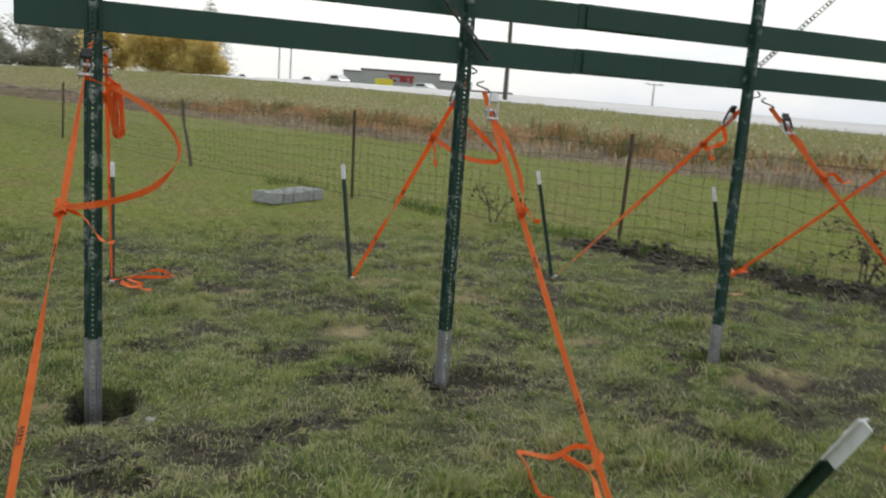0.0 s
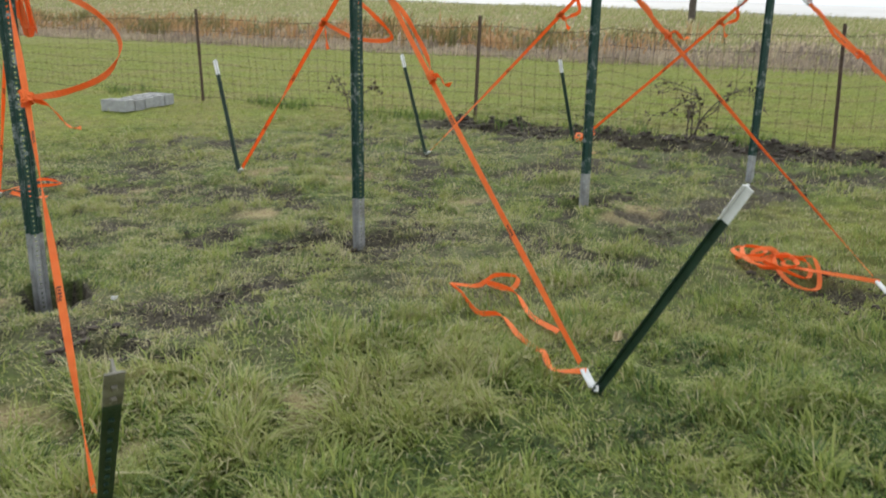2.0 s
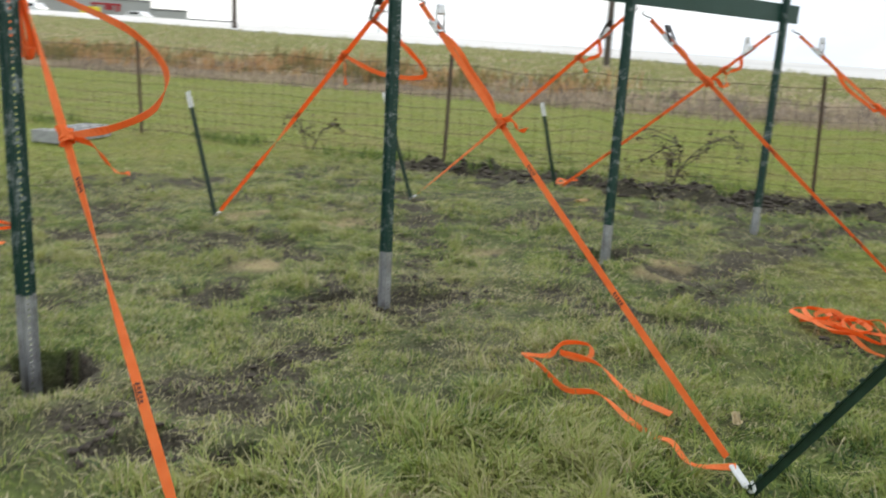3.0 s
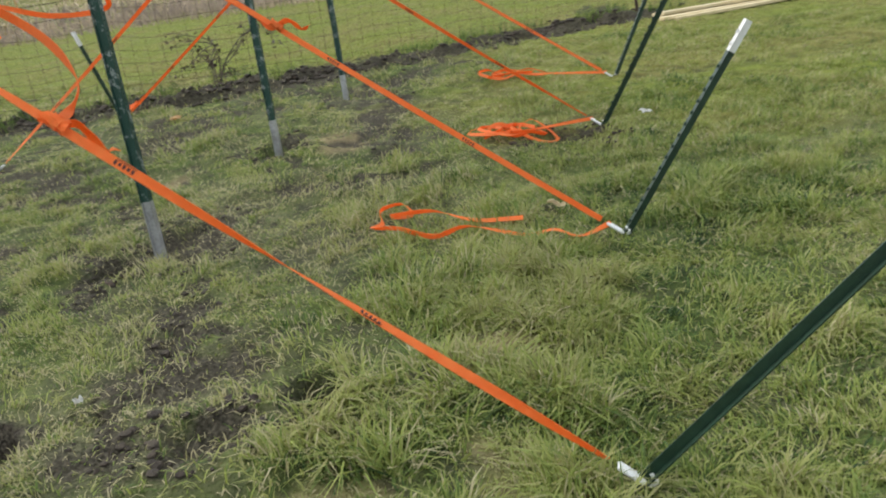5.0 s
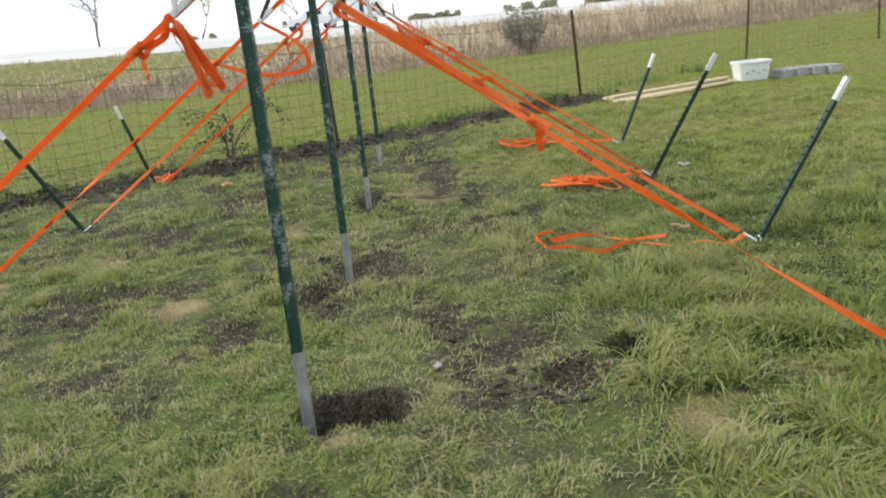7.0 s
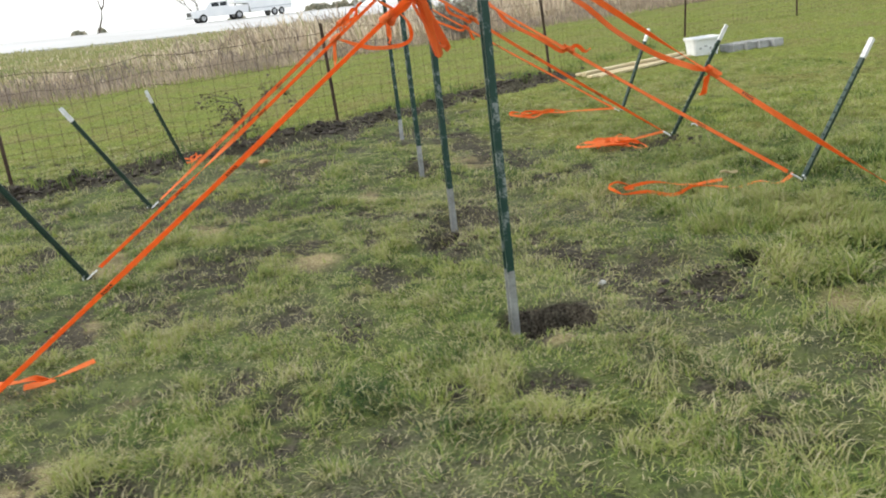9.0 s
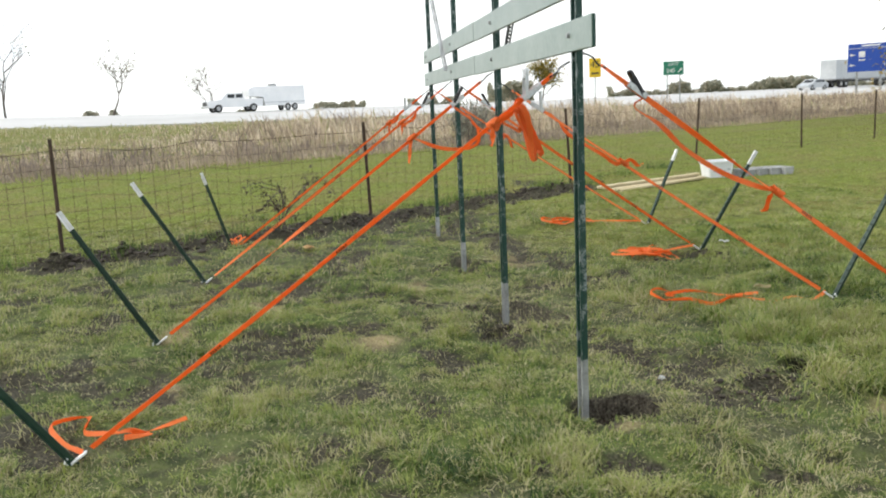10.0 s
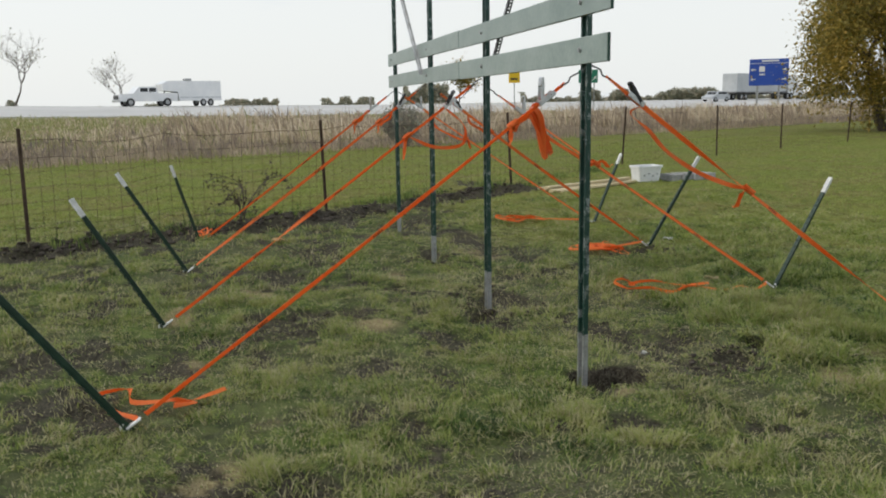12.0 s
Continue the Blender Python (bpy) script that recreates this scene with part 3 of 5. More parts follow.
# ---- steel T-post stakes ----
def tpost_parts(length):
    """A studded T-section post of that length from its foot, with a white head."""
    prof = ((-0.0185, 0.0), (0.0185, 0.0), (0.0185, 0.004), (0.003, 0.005), (0.0022, 0.032), (-0.0022, 0.032), (-0.003, 0.005), (-0.0185, 0.004))
    shaft = extrude_profile(bmesh.new(), prof, -0.35, length - 0.14)
    z = 0.02
    while z < length - 0.18:
        add_box(shaft, (0.012, 0.009, 0.016), (0, -0.0035, z), None, 0.002)
        z += 0.054
    head = extrude_profile(bmesh.new(), tuple((x * 1.04, y * 1.04 - 0.0005) for x, y in prof), length - 0.14, length)
    for z in (length - 0.11, length - 0.056):
        add_box(head, (0.012, 0.009, 0.016), (0, -0.0035, z), None, 0.002)
    return shaft, head


def stake(base, top, turn, label, worn=False):
    base, top = Vector(base), Vector(top)
    way = top - base
    q = way.to_track_quat("Z", "Y").to_matrix().to_4x4()
    th = empty("t_post_stake", Matrix.Translation(base) @ q @ pose(0, 0, 0, 0, 0, turn), label=label, category="fence stake", group="leaning stakes anchoring the straps")
    shaft, head = tpost_parts(way.length)
    part("shaft", shaft, M_TPOST, th)
    part("white_head", head, M_WHITE if not worn else M_WORN_WHITE, th, "white painted head" if not worn else "dull worn head")
    return th


STAKES = {"s1": ((-0.02, 2.42, 0.0), (-0.053, 3.066, 0.893)), "s2": ((1.833, 2.4, 0.03), (1.835, 2.94, 0.968)), "s3": ((3.673, 2.345, 0.06), (3.70, 2.894, 0.996)), "s4": ((5.49, 2.31, 0.04), (5.448, 2.57, 0.941)),
          "n1": ((-0.11, -2.38, 0.0), (-0.13, -3.03, 0.745)), "n2": ((1.668, -2.385, 0.02), (1.733, -2.92, 0.913)), "n3": ((3.71, -2.31, 0.04), (3.605, -2.81, 0.985)), "n4": ((5.375, -2.43, 0.05), (5.44, -2.82, 0.914))}
for key, (b, t) in STAKES.items():
    stake(b, t, 0 if key[0] == "s" or key == "n1" else 180, "dark green steel T-post stake with white head, leaning" if key != "n1" else "dark green steel T-post stake with dull worn head", key == "n1")

# ---- ratchet straps ----
def hook_mesh(bm, at, way, size=0.05):
    """An S-shaped wire hook."""
    way, s, u = basis(way)
    pts = [Vector(at) + way * (size * (k / 14 - 0.5) * 1.5) + s * (size * 0.36 * math.sin(k / 14 * 2 * math.pi * 1.15 - 0.6)) for k in range(15)]
    return add_tube(bm, pts, 0.0046, 6)


def strap(key, post_x, z_top, tie=0.38, bow=(0.3, 0.0, -0.05), flap=(0.2, 0.0, -0.06), handle="bright", twist=(0.0, 0.15), mid_twist=None, pile=None, seed=0, reach=0.28, tail=None, bundle=None):
    rng = random.Random(seed)
    sgn = 1 if key[0] == "s" else -1
    a = Vector((post_x, sgn * 0.05, z_top))
    b = Vector(STAKES[key][0]) + Vector((0.0, -sgn * 0.05, 0.05))
    way = (b - a).normalized()
    length = (b - a).length
    th = empty("ratchet_strap", label="taut orange ratchet strap running from steel post to stake", category="ratchet strap", group="straps bracing the frame")
    _, side, up = basis(way)
    part("top_hook", hook_mesh(bmesh.new(), a + way * 0.035, way, 0.08), M_BRACE, th)
    r0 = a + way * reach
    # ratchet: side plates, spool, handle
    rot = Matrix((side, way, up)).transposed().to_4x4()
    bm = bmesh.new()
    for s in (-1, 1):
        add_box(bm, (0.004, 0.11, 0.028), r0 + side * (0.02 * s), rot, 0.001)
    for o in (-0.035, 0.035):
        add_tube(bm, [r0 + way * o - side * 0.03, r0 + way * o + side * 0.03], 0.009, 8)
    body = part("ratchet", bm, M_STEEL, th, "zinc-plated ratchet frame")
    bm = bmesh.new()
    lift = (up * 0.8 - way * 0.6).normalized() if handle == "bright" else (up * 0.45 - way).normalized()
    hrot = Matrix((side, lift, side.cross(lift))).transposed().to_4x4()
    for s in (-1, 1):
        add_box(bm, (0.004, 0.1, 0.018), r0 + way * 0.035 + lift * 0.05 + side * (0.023 * s), hrot, 0.001)
    add_box(bm, (0.046, 0.05, 0.02), r0 + way * 0.035 + lift * 0.105, hrot, 0.006)
    part("handle", bm, M_STEEL if handle == "bright" else M_BLACK, body, "bright zinc handle" if handle == "bright" else "black handle grip")
    # the taut band
    n = 40
    sag = 0.012
    start = 0.07
    pts = [a + way * (start + (length - start - 0.05) * k / n) + Vector((0, 0, -sag * math.sin(math.pi * k / n))) for k in range(n + 1)]
    bm = bmesh.new()
    if mid_twist is None:
        add_ribbon(bm, pts, 0.026, side, twist, wave=0.12)
    else:
        lo, hi = int(n * mid_twist) - 5, int(n * mid_twist) + 5
        add_ribbon(bm, pts[:lo + 1], 0.027, side, (twist[0], twist[0]))
        add_ribbon(bm, pts[lo:hi + 1], 0.027, side, (twist[0], twist[0] + math.pi))
        add_ribbon(bm, pts[hi:], 0.027, side, (twist[0] + math.pi, twist[1] + math.pi))
    web = part("webbing", bm, M_STRAP, th)
    # dark print along the band, in bars
    for f in (0.46, 0.72):
        bm = bmesh.new()
        c = a + way * (length * f) + Vector((0, 0, -sag * math.sin(math.pi * f)))
        tw = twist[0] + (twist[1] - twist[0]) * f
        w = side * math.cos(tw) + way.cross(side) * math.sin(tw)
        prot = Matrix((w, way, w.cross(way))).transposed().to_4x4()
        for k in range(5):
            add_box(bm, (0.012 - 0.003 * (k % 2), 0.007, 0.0034), c + way * (0.013 * k), prot)
        add_box(bm, (0.002, 0.06, 0.0032), c + way * 0.03 + w * 0.0095, prot)
        part("printed_mark", bm, M_PRINT, web, "dark unreadable print")
    # tail: from the ratchet out in a bow, knotted round the band, with a loose flap
    knot = a + way * (length * tie)
    bow = Vector(bow)
    start_t = r0 + way * 0.05
    mid1 = start_t.lerp(knot, 0.36) + bow
    mid2 = start_t.lerp(knot, 0.74) + bow * 0.78
    line = smooth_line([start_t, start_t.lerp(mid1, 0.45) + up * 0.02, mid1, mid2, knot.lerp(mid2, 0.35) + Vector((0, 0, -0.03)), knot], 9)
    if tail:
        line = smooth_line([start_t, *tail, knot], 9)
    bm = add_ribbon(bmesh.new(), line, 0.026, side, (0.3, 2.4), 0.0022, 0.35)
    part("tail", bm, M_STRAP, th)
    bm = bmesh.new()
    for k in range(4):
        tilt = rng.uniform(-0.7, 0.7)
        ring = [knot + way * (0.011 * (k - 1.5) + 0.012 * math.sin(q + tilt * 3)) + (side * math.cos(q) * rng.uniform(0.85, 1.15) + up * math.sin(q) * 0.7) * 0.02 for q in (math.pi * 2 * j / 10 for j in range(11))]
        add_ribbon(bm, ring, 0.024, way + side * tilt, (0, 0), 0.003)
    part("knot", bm, M_STRAP, th)
    flap = Vector(flap)
    line = smooth_line([knot, knot + flap * 0.4 + Vector((0, 0, 0.02)), knot + flap * 0.75 + Vector((0, 0, -0.02)), knot + flap], 7)
    part("loose_flap", add_ribbon(bmesh.new(), line, 0.026, up, (0.1, 1.1), 0.0022, 0.25), M_STRAP, th)
    # the rest of the tail, folded up and left hanging
    if bundle:
        top, low = Vector(bundle[0]), Vector(bundle[1])
        folds = [knot, top]
        for k in range(7):
            end = low if k % 2 == 0 else top
            folds.append(end + Vector((rng.uniform(-0.025, 0.025), rng.uniform(-0.025, 0.025), rng.uniform(-0.02, 0.05))))
            folds.append(end.lerp(top if k % 2 == 0 else low, 0.12) + Vector((rng.uniform(-0.03, 0.03), rng.uniform(-0.03, 0.03), 0)))
        part("folded_tail", add_ribbon(bmesh.new(), smooth_line(folds, 5), 0.026, side, (0.2, 3.4), 0.0022, 0.3), M_STRAP, th)
    # coated hook at the stake
    bm = bmesh.new()
    hrot = Matrix((side, way, up)).transposed().to_4x4()
    add_box(bm, (0.034, 0.085, 0.012), b + way * 0.022, hrot, 0.004)
    add_tube(bm, smooth_line([b + way * 0.05, b + way * 0.08, b + way * 0.085 + up * 0.02, b + way * 0.06 + up * 0.03], 5), 0.006, 7)
    part("bottom_hook", bm, M_WHITE, th, "white coated hook end")
    # spare webbing lying on the lawn
    if pile:
        line = [Vector((x, y, float(height(x, y)) + 0.055 + 0.02 * math.sin(i * 2.1))) for i, (x, y) in enumerate(pile)]
        pts = smooth_line([b + Vector((0, 0, 0.01)), *line], 8)
        part("spare_webbing", add_ribbon(bmesh.new(), pts, 0.026, (0.3, 0.2, 1.0), (0.4, 5.0), 0.0022, 0.7), M_STRAP, th, "spare orange webbing lying on the grass")
    return th


def scribble(c, along, across, turns, seed):
    """Loops of a dropped band about c."""
    rng = random.Random(seed)
    out = []
    for i in range(turns * 4):
        q = i * math.pi / 2
        f = i / (turns * 4)
        out.append((c[0] + along[0] * (f - 0.5) + across[0] * math.sin(q) * rng.uniform(0.6, 1.2) + along[0] * 0.3 * math.cos(q), c[1] + along[1] * (f - 0.5) + across[1] * math.sin(q) * rng.uniform(0.6, 1.2) + along[1] * 0.3 * math.cos(q)))
    return out


strap("n1", 0.0, 1.735, 0.4, (0.42, 0.12, -0.05), (0.18, -0.03, -0.12), "black", (0.6, 8.4), None, None, 1, tail=[(0.13, -0.32, 1.49), (0.3, -0.52, 1.39), (0.37, -0.68, 1.26), (0.28, -0.83, 1.14), (0.11, -0.92, 1.08)])
strap("n2", 1.91, 1.66, 0.36, (0.07, 0.0, -0.04), (0.02, -0.15, -0.015), "bright", (0.5, 1.3), None, [(1.62, -2.2), (1.66, -2.08), (1.72, -1.96), (1.7, -1.86), (1.74, -1.66), (1.72, -1.5), (1.74, -1.32), (1.77, -1.19), (1.92, -1.2), (2.06, -1.16), (2.13, -1.26), (2.03, -1.33), (1.95, -1.24), (1.97, -1.45), (1.9, -1.68), (1.87, -1.92)], 2)
strap("n3", 3.75, 1.70, 0.25, (0.06, 0.0, -0.06), (0.2, 0.0, -0.02), "black", (1.0, 2.6), None, scribble((3.58, -1.7), (0.03, 0.45), (0.16, 0.05), 6, 5), 3)
strap("n4", 5.57, 1.70, 0.335, (0.1, 0.0, -0.1), (0.1, -0.1, -0.14), "bright", (0.75, 0.9), None, scribble((5.58, -1.52), (0.05, 0.5), (0.13, 0.05), 4, 6), 4)
strap("s1", 0.05, 1.70, 0.15, (0.04, 0.0, -0.03), (0.06, 0.0, -0.1), "bright", (0.85, 1.05), None, [(0.12, 2.5), (0.3, 2.6), (0.42, 2.46), (0.2, 2.42), (0.1, 2.25), (0.2, 2.2), (0.12, 2.1), (0.05, 2.2), (0.18, 2.12), (0.26, 1.95)], 5, 0.2, bundle=((0.08, 0.27, 1.5), (0.11, 0.18, 1.28)))
strap("s2", 1.89, 1.73, 0.24, (0.2, 0.0, -0.1), (0.04, 0.03, -0.17), "black", (0.85, 1.05), 0.6, None, 6, tail=[(1.99, 0.14, 1.4), (2.12, 0.12, 1.25), (2.0, 0.36, 1.24)])
strap("s3", 3.77, 1.735, 0.2, (0.08, 0.0, -0.06), (0.1, 0.0, -0.1), "black", (0.5, 2.6), None, None, 7)
strap("s4", 5.5, 1.70, 0.2, (0.1, 0.02, -0.06), (0.1, 0.0, -0.13), "bright", (0.85, 1.05), None, scribble((5.62, 2.25), (0.2, -0.1), (0.05, 0.06), 2, 8), 8)


# ---- wire fence ----
def build_fence():
    th = empty("wire_fence", label="old rusty woven wire fence on thin dark steel posts", category="fence")
    rng = random.Random(11)
    for i, (x, y) in enumerate(FENCE):
        lx, ly = rng.uniform(-0.05, 0.05), rng.uniform(-0.05, 0.05)
        z0 = float(height(x, y))
        if i == 2:
            pts = smooth_line([(x, y, -0.2), (x - 0.06, y, 0.4), (x - 0.16, y + 0.05, 0.9), (x - 0.2, y + 0.05, 1.35)], 4)
            part("crooked_post", tube(pts, [0.034 - 0.0008 * k for k in range(len(pts))], 7), M_WOODPOST, th, "crooked branch used as a post")
            continue
        bm = bmesh.new()
        prof = ((-0.024, 0.0), (0.024, 0.0), (0.024, 0.005), (0.004, 0.006), (0.003, 0.035), (-0.003, 0.035), (-0.004, 0.006), (-0.024, 0.005))
        extrude_profile(bm, prof, -0.3, 1.31 if i > 2 else 1.4)
        bmesh.ops.transform(bm, matrix=pose(x, y, z0, degrees_of(lx), degrees_of(ly), 27), verts=bm.verts)
        part("post", bm, M_RUST, th)
    for i, ((ax, ay), (bx, by)) in enumerate(zip(FENCE, FENCE[1:])):
        a, b = Vector((ax, ay, 0)), Vector((bx, by, 0))
        length = (b - a).length
        bm = bmesh.new()
        r = 0.0026 if i < 5 else 0.0019
        rows = [0.05, 0.15, 0.26, 0.39, 0.53, 0.68, 0.84, 1.0, 1.18]
        steps = 10
        warp = [[(rng.uniform(-0.011, 0.011), rng.uniform(-0.025, 0.025)) for _ in range(steps + 1)] for _ in rows]

        def place(k, f):
            j = min(int(f * steps), steps - 1)
            t = f * steps - j
            o = [warp[k][j][c] * (1 - t) + warp[k][j + 1][c] * t for c in (0, 1)]
            p = a.lerp(b, f)
            sag = -0.05 * math.sin(math.pi * f) * (k / len(rows))
            return Vector((p.x + o[1], p.y + o[1] * 0.5, rows[k] + o[0] + sag + float(height(p.x, p.y))))
        for k in range(len(rows)):
            add_tube(bm, [place(k, j / steps) for j in range(steps + 1)], r * (1.4 if k in (0, 8) else 0.85), 4, False)
        n = int(length / 0.15)
        for j in range(1, n):
            f = min(max(j / n + rng.uniform(-0.004, 0.004), 0), 1)
            add_tube(bm, [place(k, f) for k in (0, 2, 4, 6, 8)], r, 4, False)
        part("wire_panel", bm, M_RUST, th)
    return th


def degrees_of(a):
    return a * 57.3


build_fence()


def dead_vine(at, seed, size):
    """A dead bramble caught in the wire."""
    rng = random.Random(seed)
    bm = bmesh.new()
    base = Vector((at[0], at[1], float(height(*at))))
    leaves, tones = [], []
    along, across = Vector((0.556, -0.831, 0)), Vector((0.831, 0.556, 0))

    def grow(p, way, length, r, depth):
        pts, q = [p], p
        for _ in range(5):
            way = (way + along * rng.uniform(-0.35, 0.35) + across * rng.uniform(-0.08, 0.08) + Vector((0, 0, rng.uniform(-0.3, 0.22)))).normalized()
            q = q + way * length / 5
            pts.append(q)
        add_tube(bm, pts, [r * (1 - 0.12 * k) for k in range(6)], 5)
        for _ in range(4):
            c = rng.choice(pts) + Vector((rng.uniform(-0.04, 0.04), rng.uniform(-0.04, 0.04), rng.uniform(-0.04, 0.04)))
            for _ in range(3):
                leaves.append(tuple(c + Vector((rng.uniform(-0.032, 0.032), rng.uniform(-0.032, 0.032), rng.uniform(-0.032, 0.032)))))
            tones.append(rng.random())
        if depth:
            for _ in range(3):
                grow(rng.choice(pts[2:]), (way + along * rng.uniform(-0.9, 0.9) + across * rng.uniform(-0.15, 0.15) + Vector((0, 0, rng.uniform(-0.9, 0.5)))).normalized(), length * 0.62, r * 0.55, depth - 1)
    th = empty("dead_vine", label="dry brown vine tangled in the fence wire", category="vine")
    for _ in range(2):
        grow(base + Vector((rng.uniform(-0.1, 0.1), rng.uniform(-0.1, 0.1), 0)), Vector((rng.uniform(-0.12, 0.12), rng.uniform(-0.12, 0.12), 1)).normalized(), size, 0.012, 2)
    part("stem", bm, M_BARK, th)
    soup("dry_leaves", leaves, 3, M_LEAF_DEAD, tones, th)


dead_vine((6.85, 1.8), 3, 0.62)
dead_vine((6.78, 1.92), 4, 0.34)
dead_vine((4.4, 5.7), 6, 0.35)


# ---- grass ----
def clumped(x, y):
    """Hand-sized clumps in the sward, 0 in the gaps between them."""
    return sstep(0.36, 0.62, vnoise(x, y, 0.085, 91) * 0.55 + vnoise(x, y, 0.19, 92) * 0.45)


def blades(name, n, region, tall, wide, segs, tone_fn, label, mtl=None, lean=0.9, keep=None, seed=1, kind_name="grass"):
    rng = np.random.default_rng(seed)
    x0, x1, y0, y1 = region
    x, y = rng.uniform(x0, x1, n), rng.uniform(y0, y1, n)
    if keep is not None:
        k = keep(x, y, rng)
        x, y = x[k], y[k]
    n = len(x)
    tuft = vnoise(x, y, 0.35, 12) * 0.6 + vnoise(x, y, 0.11, 13) * 0.4
    h = tall(x, y, rng) * (0.45 + 0.6 * tuft + 0.55 * clumped(x, y)) * rng.uniform(0.6, 1.25, n)
    az = rng.uniform(0, 2 * np.pi, n) * 0.7 + vnoise(x, y, 0.3, 14) * 9.0
    ln = lean * rng.uniform(0.15, 1.15, n)
    dx, dy = np.cos(az), np.sin(az)
    face = az + np.pi / 2 + rng.normal(0, 0.5, n)
    w = wide * rng.uniform(0.6, 1.3, n) / 2 * (1 + 0.45 * lush_at(x, y))
    wx, wy = np.cos(face) * w, np.sin(face) * w
    z = height(x, y) - 0.004

    def at(f, spread):
        reach = h * ln * f ** 1.7
        up = h * f * np.sqrt(np.clip(1 - (0.62 * ln * f) ** 2, 0.06, 1))
        c = np.stack([x + dx * reach, y + dy * reach, z + up], -1)
        o = np.stack([wx * spread, wy * spread, np.zeros(n)], -1)
        return c - o, c + o
    tone = np.clip(tone_fn(x, y, rng), 0, 1)
    a0, a1 = at(0.0, 1.0)
    t0, _ = at(1.0, 0.0)
    if segs == 1:
        ob = soup(name, np.stack([a0, a1, t0], 1), 3, mtl or M_GRASS, tone)
    else:
        m0, m1 = at(0.55, 0.8)
        quad = np.stack([a0, a1, m1, a0, m1, m0, m0, m1, t0], 1).reshape(-1, 3)
        ob = soup(name, quad, 3, mtl or M_GRASS, np.repeat(tone, 3))
    return tagged(ob, label, kind_name, kind="stuff")


def tufty(x, y):
    return sstep(0.48, 0.64, vnoise(x, y, 0.46, 19) * 0.5 + vnoise(x, y, 0.17, 20) * 0.5)


def lawn_tone(x, y, rng):
    n = len(x)
    tuft, trod = tufty(x, y), trodden(x, y)
    patch = vnoise(x, y, 1.4, 15) * 0.5 + vnoise(x, y, 0.1, 22) * 0.5
    worn = sstep(0.42, 0.62, vnoise(x, y, 0.9, 17) * 0.6 + vnoise(x, y, 0.2, 18) * 0.4)
    dry = rng.random(n) < 0.17 + trod * (0.12 + 0.34 * worn * (1 - 0.8 * tuft) + 0.2 * bald(x, y)) - 0.05 * lush_at(x, y) + 0.3 * straw_at(x, y) + 0.3 * soil_at(x, y)
    sward = vnoise(x, y, 0.34, 71) * 0.55 + vnoise(x, y, 0.14, 72) * 0.45
    # the clumped term darkens blades in the gaps, shade put into their colour
    t = 0.54 - 0.07 * tuft - 0.07 * lush_at(x, y) + (patch - 0.5) * 0.5 + (sward - 0.5) * 1.1 - 0.1 * mown_at(x, y) + 0.26 * (0.5 - clumped(x, y)) + rng.normal(0, 0.17, n)
    return np.where(dry, rng.uniform(0.0, 0.3, n), np.maximum(t, rng.uniform(0.2, 0.38, n)))


def lawn_keep(x, y, rng):
    thin = 0.6 * (1 - tufty(x, y)) * sstep(0.35, 0.6, vnoise(x, y, 0.5, 21)) + 0.3 * bald(x, y) + 0.42 * (1 - clumped(x, y)) * (1 - 0.6 * mown_at(x, y))
    return rng.random(len(x)) > np.clip(1.0 * soil_at(x, y) + 0.95 * straw_at(x, y) + thin, 0, np.where(pit_at(x, y) < 1.15, 1.0, 0.88))


def lawn_tall(x, y, rng):
    lush = lush_at(x, y)
    return (0.022 + 0.016 * lush + tufty(x, y) * (0.036 + 0.034 * lush)) * (1 - 0.6 * straw_at(x, y))


def outside(box_):
    return lambda x, y: (x < box_[0]) | (x > box_[1]) | (y < box_[2]) | (y > box_[3])


NEAR, MID = (-2.8, 3.0, -4.0, 2.8), (-5.0, 8.0, -6.0, 5.5)
blades("lawn_grass", 400000, NEAR, lawn_tall, 0.005, 2, lawn_tone, "patchy green lawn grass with dry straw blades", lean=1.7, keep=lawn_keep, seed=21)
blades("lawn_grass", 380000, MID, lawn_tall, 0.0074, 2, lawn_tone, "patchy green lawn grass with dry straw blades", lean=1.5, keep=lambda x, y, r: lawn_keep(x, y, r) & outside(NEAR)(x, y), seed=22)


def matted_tone(x, y, rng):
    grey = rng.random(len(x)) < 0.24 - 0.06 * lush_at(x, y) + 0.44 * trodden(x, y) * sstep(0.4, 0.6, vnoise(x, y, 0.3, 75))
    return np.where(grey, rng.uniform(0.0, 0.24, len(x)), np.maximum(0.56 + 0.7 * (vnoise(x, y, 0.26, 77) - 0.5) + rng.normal(0, 0.14, len(x)), 0.3))


blades("matted_grass", 150000, (-3.4, 4.8, -4.2, 4.0), lambda x, y, r: 0.03 + 0.01 * lush_at(x, y), 0.0048, 2, matted_tone, "long matted grass blades lying flat over the lawn", lean=2.3,
       keep=lambda x, y, r: (r.random(len(x)) > 0.7 * soil_at(x, y) + 0.4 * straw_at(x, y)) & (pit_at(x, y) > 1.2) & (r.random(len(x)) < 0.3 + sstep(0.35, 0.6, vnoise(x, y, 0.28, 76))), seed=26)
